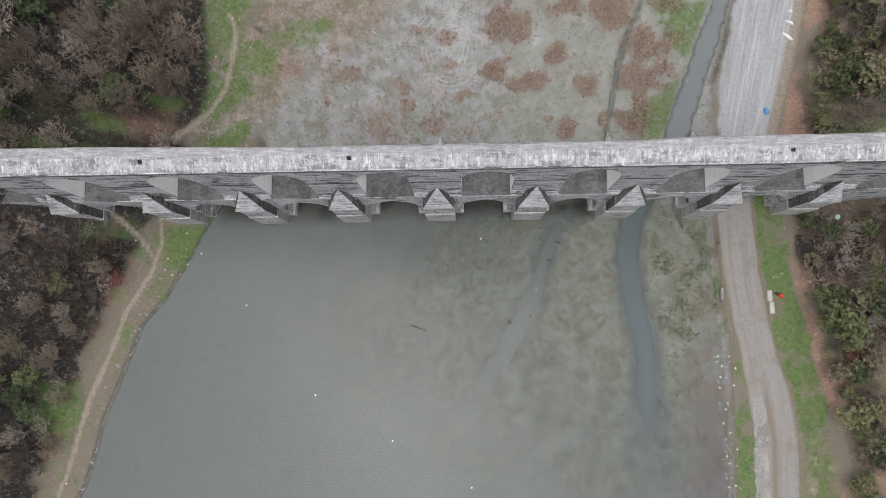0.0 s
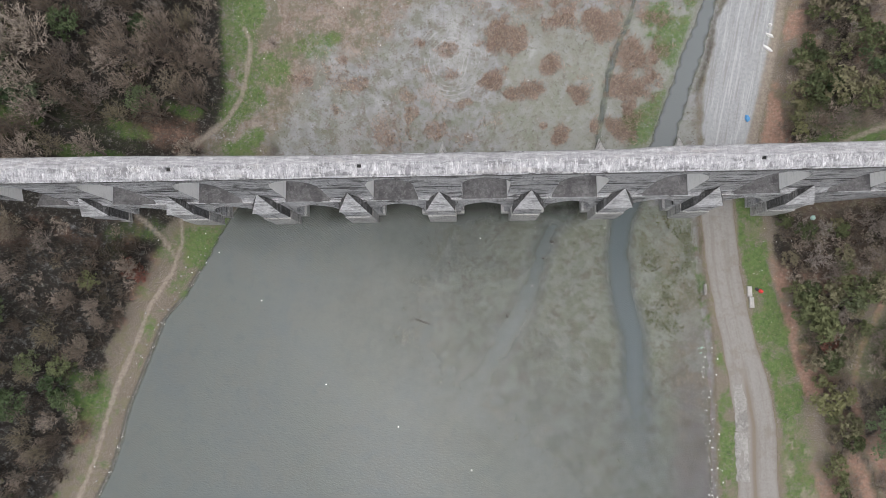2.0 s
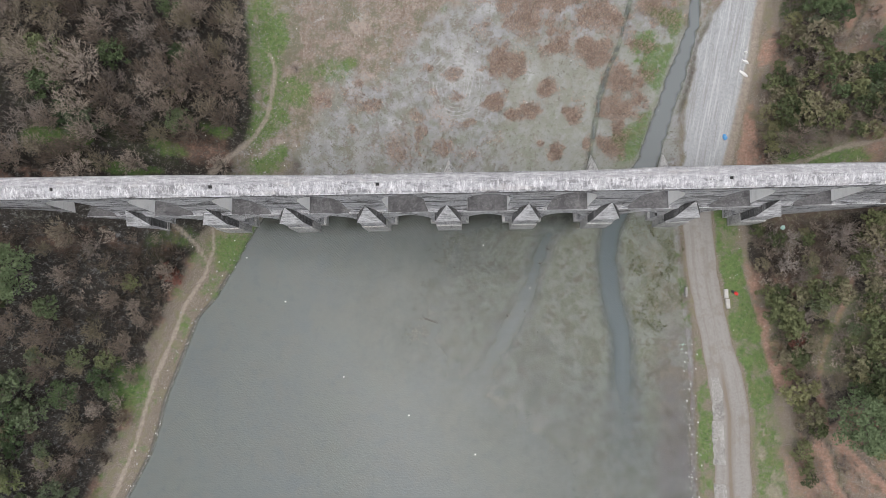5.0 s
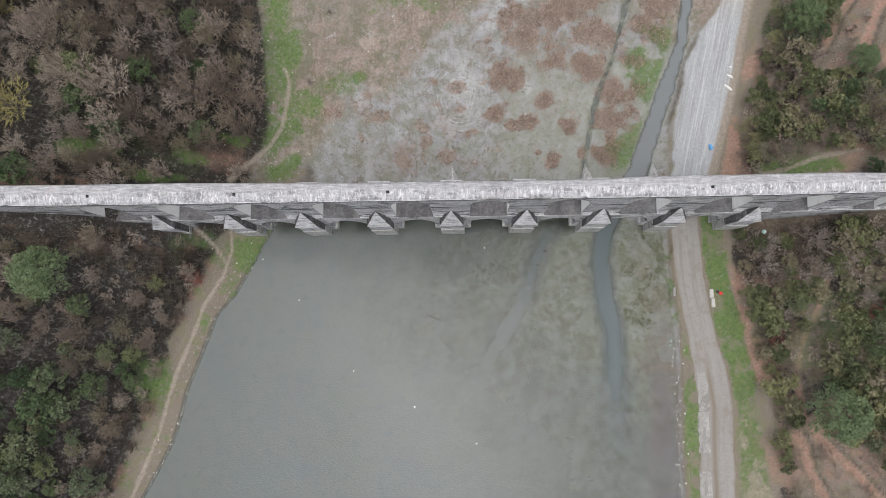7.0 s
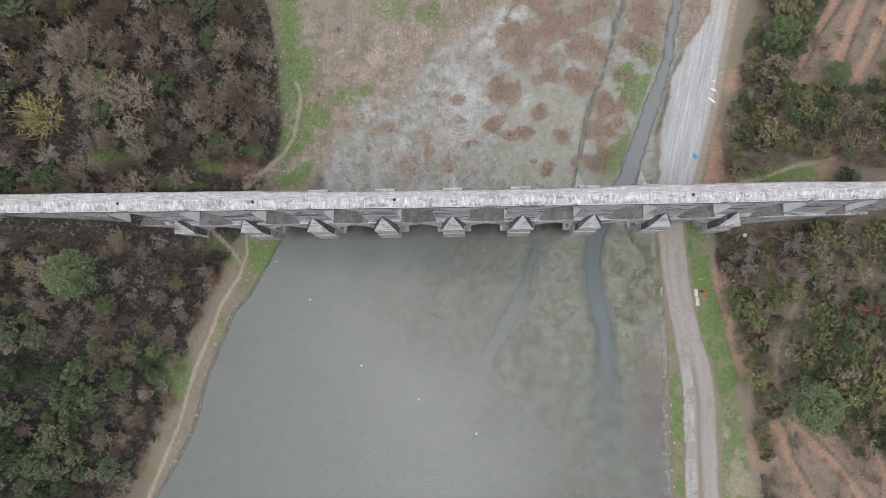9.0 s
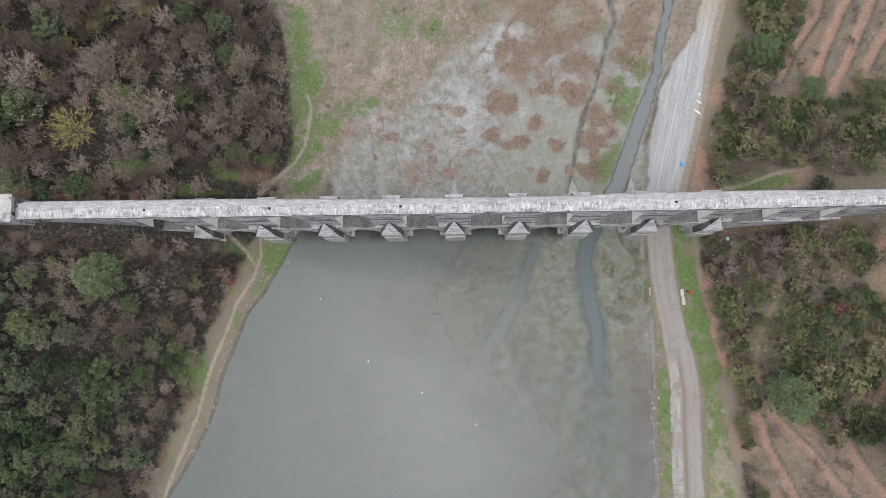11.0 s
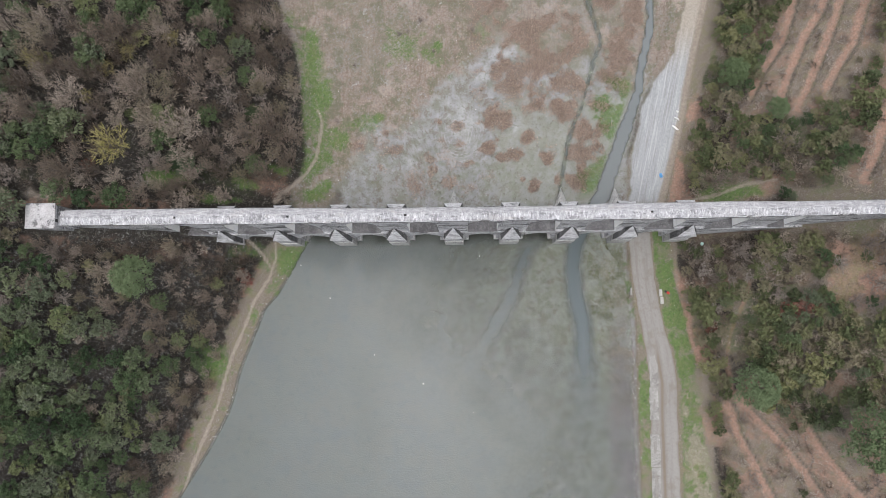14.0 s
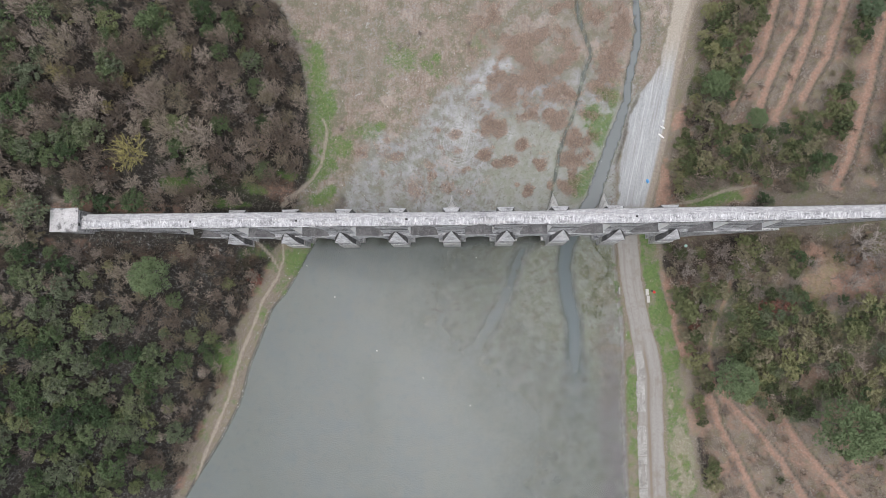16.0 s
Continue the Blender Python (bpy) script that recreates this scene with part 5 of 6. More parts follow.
CLEAR = [(PATH_NORTH, 1.6), (PATH_WEST, 1.7), (PATH_FORK, 1.2), (PATH_EAST, 1.2), (PATH_BUSH, 1.1)]


def scatter(x0, x1, y0, y1, gap, seed):
    """Jittered grid of places."""
    g = random.Random(seed)
    j = 0
    y = y0
    while y < y1:
        x = x0 + (gap / 2 if j % 2 else 0)
        while x < x1:
            yield x + g.uniform(-0.38, 0.38) * gap, y + g.uniform(-0.38, 0.38) * gap, g
            x += gap
        y += gap * 0.88
        j += 1


SINGLE = ((56.9, -0.9, 1.3), (-71.5, -8.2, 4.0), (64.8, -33.8, 4.6), (83.5, -42.8, 6.0), (64.3, 39.4, 3.0), (-73.2, 18.6, 3.4), (72.2, 29.2, 2.2))


def one(kind, x, y, g, size=1.0):
    if kind != "yellow_tree" and any(math.hypot(x - a, y - b) < r for a, b, r in SINGLE):
        return
    spots.append((kind, g.randrange(len(SPECIES[kind])), x, y, g.uniform(0, 6.28), size * g.uniform(0.82, 1.15), g.random()))


# west woods
for x, y, g in scatter(-120, -36, -62, 68, 3.5, 1):
    dw = float(line_x(y, FOOT_WEST)) - x
    if dw > 66 or not -62 + 0.09 * dw < y < 67 - 0.25 * dw:
        continue
    if dw < 0.6 or (-1.5 < y < 8.0 and x > -92) or near_any(x, y, CLEAR) or math.hypot(x + 88.6, y - 10) < 4.2:
        continue
    if 8 <= y < 14.5 and x > -62 and g.random() < 0.5:
        continue
    share = 0.07 + 0.46 * float(step(-y, 10, 22)) * float(step(dw, 6, 13)) + 0.42 * float(step(-x - 0.2 * y, 74, 92)) + 1.1 * (float(fbm(x, y, 11, 6)) - 0.5)
    r = g.random()
    edge = dw < (9 if y > 8 else 4)
    if -16 < y < 0 and dw < 13:
        one("thicket_bush" if g.random() < 0.6 else "bare_tree", x, y, g, 0.8)
    elif r < share and not edge:
        one("evergreen_tree", x, y, g, g.choice((0.85, 1.05, 1.25) if y > 0 else (0.6, 0.8, 1.05)))
    elif r > (0.985 if y > 8 else 0.97) and not edge:
        one("yellow_tree", x, y, g, 0.85)
    elif dw < 5 and y < 8:
        one("thicket_bush" if g.random() < 0.3 else "bare_tree", x, y, g, 0.72)
    elif r > 0.9:
        one("pale_tree", x, y, g, 0.95)
    else:
        one("bare_tree", x, y, g, g.choice((0.8, 1.0, 1.25) if y > 0 else (0.6, 0.75, 0.95)))
# undergrowth between the west trees
for x, y, g in scatter(-112, -36, -60, 66, 4.8, 4):
    dw = float(line_x(y, FOOT_WEST)) - x
    if dw > 60 or not -60 + 0.09 * dw < y < 66 - 0.25 * dw:
        continue
    if dw < 0.3 or (-1.2 < y < 8.0 and x > -92) or near_any(x, y, CLEAR) or (8 <= y < 14.5 and x > -62):
        continue
    if y < -12 and g.random() < 0.5:
        continue
    one("thicket_bush" if g.random() < 0.8 else "shrub", x, y, g, 1.1)
for x, y, g in scatter(-84, -44, -40, -0.6, 2.8, 14):
    dw = float(line_x(y, FOOT_WEST)) - x
    if 0.2 < dw and (dw < 9 or y > -6) and not near_any(x, y, CLEAR):
        one("thicket_bush" if g.random() < 0.45 else "bare_shrub", x, y, g, 1.0)
for x, y, g in scatter(-88, -46, -15, -0.8, 3.0, 17):
    dw = float(line_x(y, FOOT_WEST)) - x
    if 1.5 < dw < 36 and not near_any(x, y, CLEAR) and math.hypot(x + 71.5, y + 8.2) > 5.0:
        one("bare_shrub" if g.random() < 0.45 else "thicket_bush", x, y, g, 1.05 if g.random() < 0.6 else 0.8)
# east scrub
for x, y, g in scatter(50, 103, -62, 68, 2.15, 2):
    de = x - float(line_x(y, FOOT_EAST))
    if de > 46 or not -62 + 0.05 * de < y < 67 - 0.2 * de:
        continue
    if de < 0.7 or (-0.2 < y < 8.2) or near_any(x, y, CLEAR):
        continue
    near, cleared, bare = [float(v) for v in rills(np.array(x), np.array(y))]
    if cleared > 0.4 or bare > 0.5:
        if bare > 0.5 and g.random() < 0.3:
            one("bare_shrub" if g.random() < 0.4 else "pale_tree", x, y, g, g.choice((0.6, 0.9)))
        elif near > 2.2 and bare < 0.5 and g.random() < 0.14:
            one("shrub", x, y, g, 0.55)
        continue
    if 8.2 <= y < 12.0 and g.random() < 0.7:
        continue
    f = float(fbm(x, y, 9, 8)) + 0.07 * float(step(-y, 12, 20)) + 0.05 * float(step(y, 10, 14))
    r = g.random()
    if -12 < y < 0 and de > 4:
        f -= 0.12
    if -11 < y < 0 and de < 14:
        one("thicket_bush" if r < 0.12 else "bare_shrub" if r < 0.6 else "pale_tree" if r < 0.82 else "shrub", x, y, g, 0.72 if 0.6 <= r < 0.82 else 0.95)
        continue
    f += 0.08 * float(step(-y, 14, 20)) * float(step(de, 3, 8))
    if f > 0.46 and r < 0.9:
        if de > 5 and g.random() < 0.22:
            one("evergreen_tree", x, y, g, 0.6)
        else:
            one("shrub", x, y, g, g.choice((0.8, 1.1, 1.4)))
    elif r < 0.26:
        one("shrub", x, y, g, 1.0)
    elif r < 0.38:
        one("pale_tree", x, y, g, 0.66)
    else:
        one("bare_shrub", x, y, g, 1.2)
for x, y, g in scatter(54.5, 108, -6, -0.3, 1.9, 15):
    if float(rills(np.array(x), np.array(y))[2]) > 0.3 and g.random() < 0.6:
        continue
    one(("thicket_bush" if x < 66 and g.random() < 0.5 else "bare_shrub") if g.random() < 0.86 else "shrub", x, y, g, 0.8)
for x, y, g in scatter(50, 100, -60, 66, 3.0, 16):
    de = x - float(line_x(y, FOOT_EAST))
    near, cleared, bare = [float(v) for v in rills(np.array(x), np.array(y))]
    if not 0.8 < de < 40 or -0.3 < y < 9.5 or cleared > 0.3 or near_any(x, y, CLEAR):
        continue
    if bare > 0.4:
        continue
    one("thicket_bush" if g.random() < 0.3 else "bare_shrub", x, y, g, 0.85)
# cut brushwood between the rills
for x, y, g in scatter(52, 106, -64, 70, 1.45, 12):
    near, cleared, bare = [float(v) for v in rills(np.array(x), np.array(y))]
    if (cleared > 0.5 and near > 1.2 or bare > 0.5) and x - float(line_x(y, FOOT_EAST)) < 48 and g.random() < (0.45 if bare > 0.5 else 0.72):
        one("brush_pile", x, y, g, g.choice((0.7, 1.0, 1.35)))
# thinner woods beyond, over the hills
for x, y, g in scatter(-230, 230, -160, 160, 20.0, 3):
    dw, de = float(line_x(y, FOOT_WEST)) - x, x - float(line_x(y, FOOT_EAST))
    inside = dw < 67 and de < 48 and -63 < y < 54
    if inside or max(dw, de) < 4 or (-2 < y < 9 and -92 < x < 140):
        continue
    one("evergreen_tree" if g.random() < 0.3 else "bare_tree", x, y, g, 1.3)
GG = random.Random(5)
for x, y, v, k in ((-71.5, -8.2, 1, 0.92), (64.8, -33.8, 1, 1.0), (83.5, -42.8, 1, 1.35), (64.3, 39.4, 0, 0.85), (72.2, 29.2, 0, 0.62), (95.0, 52.0, 0, 0.7)):
    spots.append(("round_pine", v, x, y, 1.0 + x, k, GG.random()))
for x, y, k in ((-73.2, 18.6, 1.75), (-87.2, 35.6, 1.15), (-72.2, 40.5, 1.1), (-64.8, 45.5, 1.0)):
    one("yellow_tree", x, y, GG, k)
for x, y in ((-85, 22.4), (-85.6, 25), (-83, 23.6), (-78.5, 36.6), (-77.4, 38), (-78.4, 45), (-69, 51), (-60.9, 16.2), (-62.8, 17.5), (-97, 44), (-96, 35.6), (-93, 29.6), (-97.3, 21), (-93.2, 17.5)):
    one("evergreen_tree", x, y, GG, 1.0)
for x, y in ((-52.5, -8.5), (-53.6, -7.4), (71.5, -17), (73, -16.6), (74.4, -17.3), (75.6, -15.8), (77, -16.2), (73.8, -15.4), (58.2, -20.9), (-80, 15.5)):
    one("russet_bush", x, y, GG, 1.1)
for x, y in ((72.5, 22.0), (68, -6.5), (85, -3), (-43, 52), (90, -5), (83, -15)):
    one("pale_tree", x, y, GG, 1.0)
for x, y, k in ((63.4, -3.6, 1.35), (88.2, -2.6, 1.7), (63.2, -19.6, 0.8), (88.2, -15.5, 1.1), (56.5, -7.5, 1.0), (80.5, -7.0, 0.9), (-31.1, 31.2, 0.42), (-15.7, 53.2, 0.5), (-13.4, 54, 0.3), (-10.2, 56.8, 0.35), (2.9, 54, 0.42), (-7, 48.9, 0.22), (-26.8, 45.5, 0.3)):
    one("pale_tree", x, y, GG, k)

zs = height(np.array([s[2] for s in spots]), np.array([s[3] for s in spots]))
order = sorted(range(len(spots)), key=lambda i: math.hypot((spots[i][2] - CENTRE[0]) * 0.8, spots[i][3] - CENTRE[1]))
LIMIT = 290
count, models, far = {}, {}, {}
for i in order:
    kind, var, x, y, turn, size, tint = spots[i]
    count[kind] = count.get(kind, 0) + 1
    if count[kind] > LIMIT or kind == "brush_pile":
        far.setdefault((kind, var), []).append((x, y, float(zs[i]), turn, size, tint))
        continue
    m = Matrix.LocRotScale((x, y, float(zs[i])), Euler((0, 0, turn)), (size,) * 3)
    if (kind, var) not in models:
        s, c, bark, mat = SPECIES[kind][var]
        models[kind, var] = (s.mesh("trunk", bark), c.mesh("crown", mat))
    label, category = WORDS[kind]
    e = tagged(new(kind), label, category, kind.replace("_", " ") + "s of the valley sides")
    e.matrix_basis = m
    for nm, me in zip(("trunk", "crown"), models[kind, var]):
        o = new(nm, me)
        o.parent = e


def woodland(name, label, group, crown_only=True):
    """Joins the remaining plants of some kinds into one mesh."""
    V, L, TINT, nv = [], [], [], 0
    mats, mi, sizes = [], [], []
    for (kind, var), places in group:
        s, c, bark, mat = SPECIES[kind][var]
        v = np.array([tuple(p) for p in c.v])
        if mat not in mats:
            mats.append(mat)
        loops = np.array([i for f in c.f for i in f])
        lens = np.array([len(f) for f in c.f])
        for x, y, z, turn, size, tint in places:
            ca, sa = math.cos(turn) * size, math.sin(turn) * size
            w = np.stack([v[:, 0] * ca - v[:, 1] * sa + x, v[:, 0] * sa + v[:, 1] * ca + y, v[:, 2] * size + z], -1)
            V.append(w)
            L.append(loops + nv)
            sizes.append(lens)
            mi.append(np.full(len(lens), mats.index(mat)))
            TINT.append(np.full(len(w), tint))
            nv += len(w)
    V, L, sizes, mi, TINT = (np.concatenate(q) for q in (V, L, sizes, mi, TINT))
    me = bpy.data.meshes.new(name)
    me.vertices.add(len(V))
    me.vertices.foreach_set("co", V.ravel())
    me.loops.add(len(L))
    me.loops.foreach_set("vertex_index", L)
    me.polygons.add(len(sizes))
    me.polygons.foreach_set("loop_start", np.concatenate([[0], np.cumsum(sizes)[:-1]]))
    for q in mats:
        me.materials.append(q)
    me.polygons.foreach_set("material_index", mi)
    me.update()
    a = me.attributes.new("tint", "FLOAT", "POINT")
    a.data.foreach_set("value", TINT.astype(np.float32))
    return tagged(new(name, me), label, "woodland", kind="stuff")


woodland("far_woodland", "dense brown and green woodland further up the hillsides", [q for q in far.items() if q[0][0] != "brush_pile"])
woodland("brushwood", "cut grey brushwood lying in rows on the red soil", [q for q in far.items() if q[0][0] == "brush_pile"])


# ---------------------------------------------------------------- reeds, grass and tufts
def tufts(name, label, category, mat, points, tall, width, seed, blades=3, afloat=False):
    """One mesh of short blades standing at many points."""
    g = np.random.RandomState(seed)
    pts = np.repeat(np.asarray(points), blades, 0)
    n = len(pts)
    base = pts + g.normal(0, 0.12, (n, 2))
    z = height(base[:, 0], base[:, 1])
    if afloat:
        z = np.maximum(z, -0.02)
    h = tall * g.uniform(0.5, 1.25, n)
    an, lean = g.uniform(0, 6.283, n), g.uniform(0.3, 1.1, n)
    wx, wy = np.cos(an + 1.57) * width * 0.5, np.sin(an + 1.57) * width * 0.5
    a = np.stack([base[:, 0] + wx, base[:, 1] + wy, z - 0.03], -1)
    b = np.stack([base[:, 0] - wx, base[:, 1] - wy, z - 0.03], -1)
    c = np.stack([base[:, 0] + np.cos(an) * h * lean, base[:, 1] + np.sin(an) * h * lean, z + h], -1)
    v = np.stack([a, b, c], 1).reshape(-1, 3)
    me = bpy.data.meshes.new(name)
    me.vertices.add(len(v))
    me.vertices.foreach_set("co", v.ravel())
    me.loops.add(len(v))
    me.loops.foreach_set("vertex_index", np.arange(len(v)))
    me.polygons.add(n)
    me.polygons.foreach_set("loop_start", np.arange(n) * 3)
    me.materials.append(mat)
    me.update()
    t = me.attributes.new("tint", "FLOAT", "POINT")
    t.data.foreach_set("value", np.repeat(g.rand(n), 3).astype(np.float32))
    return tagged(new(name, me), label, category, kind="stuff")


def sample(x0, x1, y0, y1, n, seed, keep):
    g = np.random.RandomState(seed)
    x, y = g.uniform(x0, x1, n), g.uniform(y0, y1, n)
    ok = g.rand(n) < keep(x, y)
    return np.stack([x[ok], y[ok]], -1)


DRY = leaf_material("dry_reed", [(0.18, 0.127, 0.1), (0.29, 0.212, 0.168), (0.40, 0.315, 0.258), (0.5, 0.415, 0.35)], 0.9)
BLADE = leaf_material("grass_blades", [(0.06, 0.09, 0.028), (0.105, 0.15, 0.048), (0.165, 0.205, 0.075), (0.26, 0.245, 0.135)])
MOSSY = leaf_material("mossy_weeds", [(0.09, 0.11, 0.05), (0.17, 0.145, 0.1), (0.13, 0.16, 0.065), (0.2, 0.165, 0.125)], 0.9)
DARK_TUFT = leaf_material("dark_tufts", [(0.07, 0.065, 0.045), (0.11, 0.105, 0.06), (0.15, 0.13, 0.09)], 0.9)


def mask_of(i, j):
    return lambda x, y: np.clip(ground_masks(x, y)[i][j], 0, 1)


tufts("reed_bed", "dry reddish-brown reed tufts on the mud flats", "reeds", DRY, sample(-30, 46, 10, 70, 90000, 21, lambda x, y: mask_of(1, 1)(x, y) ** 1.5 * 0.95), 0.5, 0.11, 22)
tufts("meadow_grass", "withered pinkish-brown meadow grass", "grass", DRY, sample(-46, 40, 20, 74, 14000, 23, lambda x, y: mask_of(1, 0)(x, y) * 0.55 * (1 - mask_of(1, 1)(x, y))), 0.25, 0.08, 24, 2)
tufts("grass", "patches of fresh green grass beside road and path", "grass", BLADE, sample(-66, 72, -66, 45, 110000, 25, lambda x, y: mask_of(0, 0)(x, y) ** 2 * step(fbm(x, y, 1.6, 7), 0.35, 0.6)), 0.28, 0.08, 26, 2)
tufts("mud_tufts", "small dark weed tufts dotted over the grey mud", "weeds", DARK_TUFT, sample(-34, 42, 9, 48, 22000, 27, lambda x, y: 0.28 * step(fbm(x, y, 6, 2) + 0.6 * (fbm(x, y, 1.4, 5) - 0.5), 0.42, 0.62) * (1 - mask_of(1, 0)(x, y)) * (1 - mask_of(1, 2)(x, y)) * step(np.abs(x - line_x(y, STREAM)), 1.8, 2.4)), 0.18, 0.13, 28, 3)
tufts("lake_weeds", "dark water weeds dotted over the shallow lake bed", "weeds", DARK_TUFT, sample(2, 40, -44, 1, 5200, 33, lambda x, y: 0.75 * step(fbm(x, y, 4, 6) + 0.5 * (fbm(x, y, 1.2, 3) - 0.5), 0.5, 0.72) * step(x + 0.35 * y, -4, 12) * step(off_line(x, y, STREAM), 2.0, 3.0) * (0.3 + 0.7 * step(x, 20, 30) * step(y, -22, -10))), 0.14, 0.16, 34, 4, True)
tufts("bank_weeds", "green and brown weeds on the mud beside the stream", "weeds", MOSSY, sample(29, 40.5, -20, 1, 5200, 35, lambda x, y: 0.5 * step(fbm(x, y, 3.5, 9) + 0.4 * (fbm(x, y, 1.2, 3) - 0.5), 0.53, 0.68) * step(off_line(x, y, STREAM), 2.2, 3.2)), 0.3, 0.12, 36, 3, True)
tufts("litter_twigs", "fallen brown twigs and stalks on the east slope", "twigs", BRUSHWOOD, sample(50, 112, -66, 74, 60000, 29, lambda x, y: 0.6 * step(x - line_x(y, FOOT_EAST), 0.5, 2.5) * step(fbm(x, y, 5, 4), 0.3, 0.6)), 0.5, 0.05, 30, 2)
tufts("dead_stalks", "dark dead stalks and twigs under the west woods", "twigs", TWIG, sample(-110, -36, -66, 74, 14000, 31, lambda x, y: 0.6 * mask_of(0, 3)(x, y)), 0.6, 0.05, 32, 2)


# ---------------------------------------------------------------- small things
def on_ground(x, y):
    return float(height(np.array(float(x)), np.array(float(y))))


def ragged_slab(g, x0, x1, y0, y1, z0, z1, wear=0.12):
    """A broken slab: uneven outline, worn upper edge."""
    n = max(3, int((y1 - y0) / 0.45))
    side = [(x0, y0 + (y1 - y0) * i / n) for i in range(n + 1)]
    other = [(x1, y1 - (y1 - y0) * i / n) for i in range(n + 1)]
    line = [(x + g.uniform(-wear, wear), y + g.uniform(-0.1, 0.1)) for x, y in side + other]
    cx, cy = (x0 + x1) / 2, (y0 + y1) / 2
    bm = bmesh.new()
    low = [bm.verts.new((x, y, z0)) for x, y in line]
    mid = [bm.verts.new((x, y, z1 - 0.05)) for x, y in line]
    top = [bm.verts.new((x + (cx - x) * 0.08, y + (cy - y) * 0.02, z1 + g.uniform(-0.015, 0.015))) for x, y in line]
    k = len(line)
    for a, b in ((low, mid), (mid, top)):
        for i in range(k):
            bm.faces.new((a[i], a[(i + 1) % k], b[(i + 1) % k], b[i]))
    bm.faces.new(top)
    return bm


# kerb wall along the lake side of the road
kerb_mat = stone("pale_concrete", [(0.21, 0.2, 0.187), (0.30, 0.29, 0.274), (0.42, 0.41, 0.392)], 0.3, False)
kerb = thing("kerb_wall", "broken pale concrete kerb along the lake shore", "kerb", at=(40.6, -14, 1.0))
gk = random.Random(3)
yy = -11.0
while yy > -21.2:
    ln = gk.uniform(1.6, 2.6)
    if gk.random() < 0.75:
        x = float(line_x(yy, BANK_EAST)) + 0.15 + gk.uniform(-0.06, 0.06)
        wide = 0.2 if yy > -13 else 0.26 if yy > -19 else 0.42
        part("kerb_stone", local(ragged_slab(gk, x - wide, x + wide, yy - ln, yy - 0.1, 0.6, (1.22 if yy > -13 else 1.32) + gk.uniform(-0.04, 0.05), 0.05), kerb), kerb_mat, kerb)
    yy -= ln

# worn concrete strip beside the road
strip = thing("concrete_strip", "worn pale concrete strip sunk in the road edge", "paving", at=(45.0, -40, 1.1))
gs = random.Random(9)
yy = -23.5
while yy > -62:
    ln = gs.uniform(4.5, 8.0)
    x = float(np.interp(yy, [-62, -42, -33, -23], [45.0, 45.1, 45.15, 45.4]))
    wd = gs.uniform(1.0, 1.2)
    if gs.random() < 0.2:
        yy -= ln * 0.6
        continue
    part("concrete_slab", local(ragged_slab(gs, x - wd, x + wd, yy - ln, yy - 0.15, 0.9, 1.2 + gs.uniform(-0.01, 0.015), 0.11), strip), kerb_mat, strip)
    yy -= ln

slab_mat = stone("white_concrete", [(0.33, 0.322, 0.305), (0.45, 0.44, 0.42), (0.56, 0.55, 0.53)], 0.2, False)
bench = thing("stone_bench", "pale concrete slabs lying on the grass verge beside the road", "slab", at=(47.7, -13.4, 1.1))
for y0, y1 in ((-15.1, -13.4), (-13.3, -11.6)):
    x = 47.75 if y0 < -14 else 47.5
    z = on_ground(x, (y0 + y1) / 2)
    part("slab", local(box_bm(x - 0.35, x + 0.35, y0, y1, z - 0.1, z + 0.42, 0.04), bench), slab_mat, bench)


def crumple(name, label, category, x, y, size, mat, seed, flat=0.35, z=None):
    """A crumpled sheet or bag lying on the ground."""
    g = random.Random(seed)
    bm = bmesh.new()
    bmesh.ops.create_icosphere(bm, subdivisions=2, radius=1.0)
    for v in bm.verts:
        k = 1 + 0.35 * (noise.noise(v.co * 1.7 + Vector((seed * 3.1, 0, 0)))) + g.uniform(-0.12, 0.12)
        v.co = Vector((v.co.x * size[0] * k, v.co.y * size[1] * k, max(v.co.z, -0.4) * flat * k))
    bm.normal_update()
    me = bpy.data.meshes.new(name)
    bm.to_mesh(me)
    bm.free()
    me.materials.append(mat)
    ob = new(name, me)
    ob.location = (x, y, (on_ground(x, y) if z is None else z) + 0.3 * flat)
    ob.rotation_euler = (0, 0, g.uniform(0, 3))
    return tagged(ob, label, category)


WHITE = plain("white_plastic", (0.78, 0.78, 0.76), 0.5, vary=0.08)
BLUE = plain("blue_plastic", (0.10, 0.32, 0.62), 0.45, vary=0.15)
REDP = plain("red_plastic", (0.62, 0.04, 0.04), 0.5, vary=0.12)
CYAN = plain("pale_cyan_plastic", (0.50, 0.72, 0.68), 0.5, vary=0.1)
DARKWOOD = plain("waterlogged_wood", (0.05, 0.042, 0.036), 0.7)
BLACK = plain("black_plastic", (0.03, 0.03, 0.035), 0.5)
crumple("tarpaulin", "small crumpled blue tarpaulin on the gravel", "tarpaulin", 48.71, 16.3, (0.6, 0.38), BLUE, 4)
crumple("white_sheet", "torn white plastic sheet on the gravel edge", "plastic sheet", 53.1, 30.4, (0.24, 0.7), WHITE, 5)
crumple("white_sheet", "torn white plastic sheet on the gravel edge", "plastic sheet", 53.2, 32.2, (0.36, 0.26), WHITE, 6)
crumple("bag", "small red plastic bag on the grass verge", "bag", 49.3, -12.4, (0.42, 0.36), REDP, 7, 0.4)
crumple("bag", "small black plastic bag on the grass verge", "bag", 48.75, -12.1, (0.32, 0.28), BLACK, 8, 0.3)
crumple("bag", "pale cyan plastic bag on the brown slope", "bag", 56.9, -0.9, (0.38, 0.42), CYAN, 9, 0.4)

crumple("white_sheet", "long torn white plastic sheet on the gravel edge", "plastic sheet", 52.6, 28.2, (0.25, 0.95), WHITE, 15)
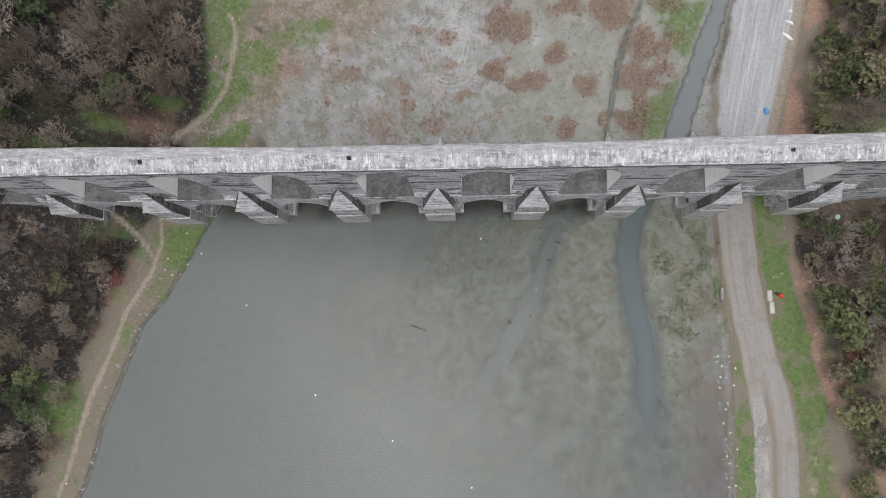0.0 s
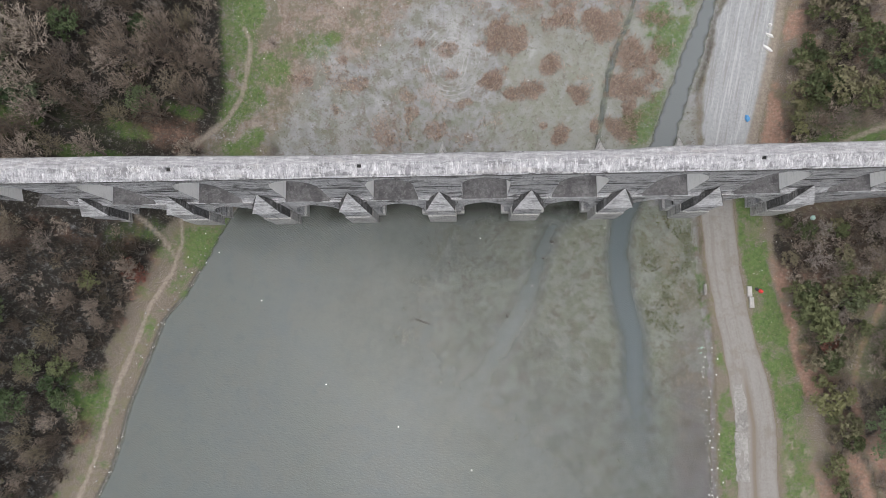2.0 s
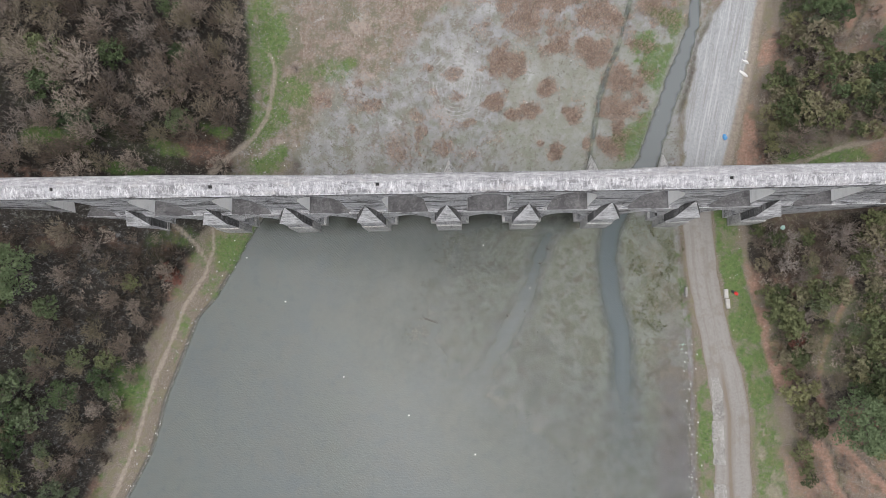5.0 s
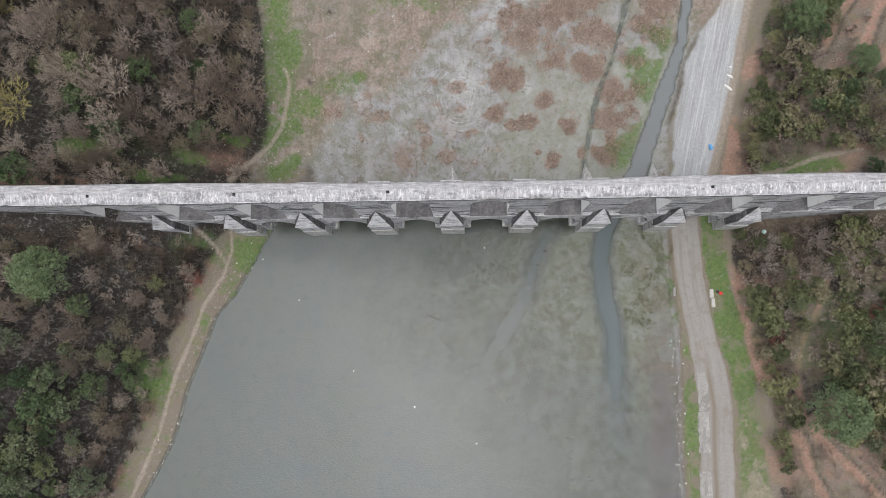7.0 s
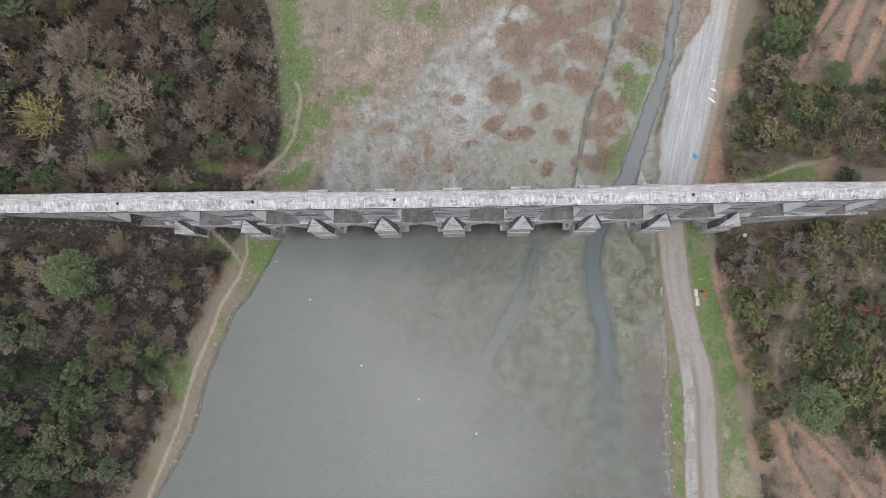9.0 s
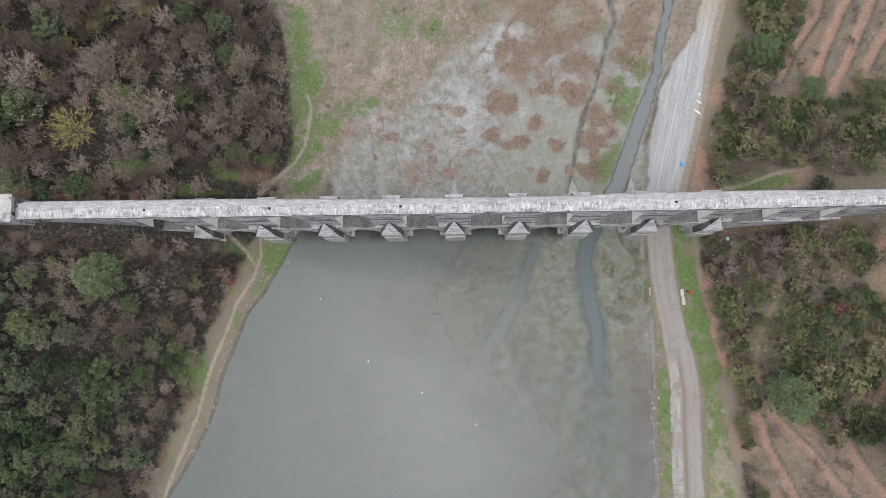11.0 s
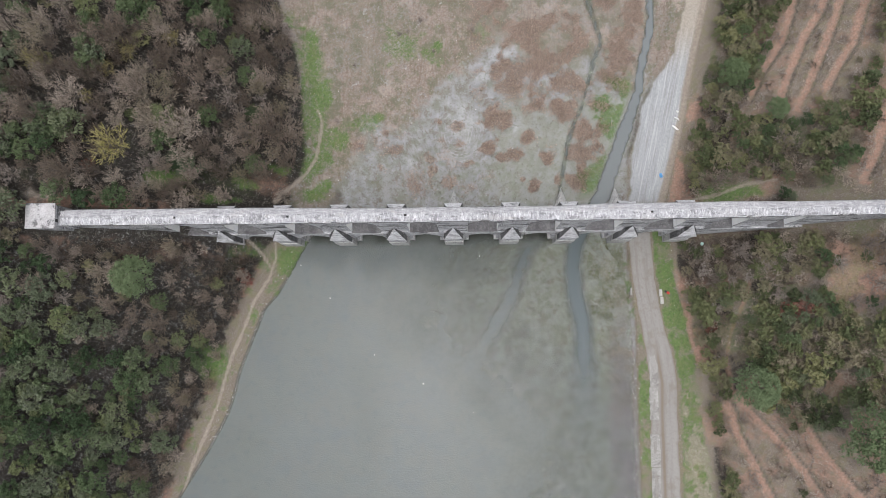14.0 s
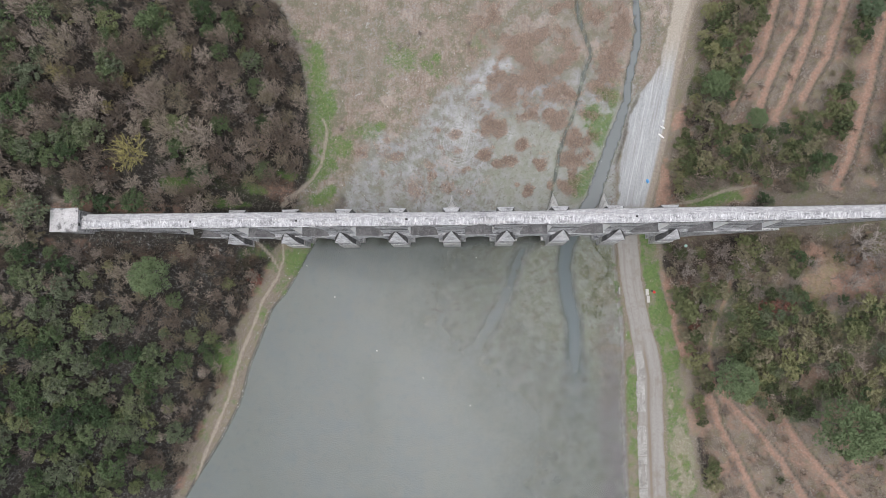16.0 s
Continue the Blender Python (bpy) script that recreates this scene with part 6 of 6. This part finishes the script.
crumple("sunken_sheet", "pale cyan plastic sheet sunk in the shallow water", "plastic sheet", 39.3, -21.6, (1.3, 1.0), CYAN, 16, 0.05, -0.1)

# rubble beside the path and along the west shore
gr = random.Random(41)
RUBBLE = []
for i in range(3):
    bm = bmesh.new()
    bmesh.ops.create_icosphere(bm, subdivisions=1, radius=1.0)
    for v in bm.verts:
        v.co = Vector((v.co.x * gr.uniform(0.7, 1.3), v.co.y * gr.uniform(0.6, 1.1), v.co.z * gr.uniform(0.4, 0.8)))
    me = bpy.data.meshes.new("stone")
    bm.to_mesh(me)
    bm.free()
    me.materials.append(kerb_mat)
    RUBBLE.append(me)


def rubble(x, y, r):
    o = new("stone", gr.choice(RUBBLE))
    o.location = (x, y, on_ground(x, y) + 0.1 * r)
    o.rotation_euler = (gr.uniform(-0.3, 0.3), gr.uniform(-0.3, 0.3), gr.uniform(0, 6))
    o.scale = (r,) * 3
    tagged(o, "pale weathered stone lying on the bank", "stone", "loose stones on the banks")


for i in range(26):
    rubble(-39.6 + gr.gauss(0, 1.3), 15.6 + gr.gauss(0, 1.2), gr.choice((0.09, 0.13, 0.19)))
for i in range(48):
    y = gr.uniform(-48, -5)
    rubble(float(line_x(y, SHORE_WEST)) - abs(gr.gauss(0.1, 0.5 if y < -16 else 1.6)), y, gr.choice((0.1, 0.15, 0.22)))

# scraps of litter along the shores
gl = random.Random(11)
SCRAPS = []
for i in range(3):
    s = bmesh.new()
    bmesh.ops.create_icosphere(s, subdivisions=1, radius=1.0)
    for v in s.verts:
        v.co = Vector((v.co.x * gl.uniform(0.7, 1.3), v.co.y * gl.uniform(0.5, 1.1), max(v.co.z, -0.3) * gl.uniform(0.3, 0.6)))
    me = bpy.data.meshes.new("scrap")
    s.to_mesh(me)
    s.free()
    me.materials.append(WHITE)
    SCRAPS.append(me)


def scrap(x, y, r, z=None):
    o = new("litter_scrap", gl.choice(SCRAPS))
    zz = on_ground(x, y) if z is None else z
    o.location = (x, y, max(zz, 0.0) + 0.25 * r)
    o.rotation_euler = (gl.uniform(-0.2, 0.2), gl.uniform(-0.2, 0.2), gl.uniform(0, 6))
    o.scale = (r,) * 3
    tagged(o, "small white scrap of plastic litter on the ground", "litter", "litter scraps")


for i in range(130):
    y = gl.uniform(-62, -21)
    scrap(float(np.interp(y, [-64, -42, -26, -20], [41.0, 40.8, 41.0, 40.9])) + gl.gauss(-0.15, 0.6), y, gl.choice((0.05, 0.07, 0.1, 0.17)))
for i in range(22):
    y = gl.uniform(-50, -1)
    scrap(float(line_x(y, SHORE_WEST)) - abs(gl.gauss(0.2, 1.5)), y, gl.choice((0.07, 0.09, 0.13)))
for i in range(30):
    scrap(gl.uniform(-47, -30), gl.uniform(10, 40), gl.choice((0.07, 0.1, 0.14)))
for i in range(22):
    scrap(gl.uniform(48, 56), gl.uniform(-20, 1), gl.choice((0.05, 0.06, 0.09)))
for i in range(10):
    scrap(gl.uniform(-56, -40), gl.uniform(-9, 0), gl.choice((0.07, 0.1, 0.14)))
for i in range(48):
    scrap(gl.uniform(-34, 40), gl.uniform(10, 60), gl.choice((0.06, 0.08, 0.12)))
for x, y in ((12.5, -11), (4, -9), (8, -23), (-22, -27), (-33, -13), (2, -41), (-10, -34), (16, -4), (20, -13), (-14, 20), (12.5, 25), (-27, 22), (4, -3)):
    scrap(x, y, 0.14, 0.0)

# waterlogged log and snags in the lake
bm = bmesh.new()
bmesh.ops.create_cone(bm, cap_ends=True, segments=8, radius1=0.16, radius2=0.09, depth=2.7)
bmesh.ops.bevel(bm, geom=[e for e in bm.edges if e.is_boundary or len(e.link_faces) == 2 and e.calc_face_angle(0) > 1.0], offset=0.02, segments=1, affect="EDGES")
me = bpy.data.meshes.new("log")
bm.to_mesh(me)
bm.free()
me.materials.append(DARKWOOD)
log = tagged(new("log", me), "dark waterlogged log floating in the lake", "log")
log.matrix_world = pose(-5.75, -16.85, 0.02, 0, 90, -20)
for x, y, r in ((-1.3, -7.0, 0.22), (8.3, -16, 0.3), (14.5, -6.5, 0.25), (16, -3.8, 0.3), (11.5, -15.2, 0.18), (13.8, -19, 0.2)):
    crumple("snag", "dark snag of rotten wood in the shallow water", "snag", x, y, (r * 1.3, r * 0.7), DARKWOOD, int(x * 10) + 50, 0.25, -0.02)
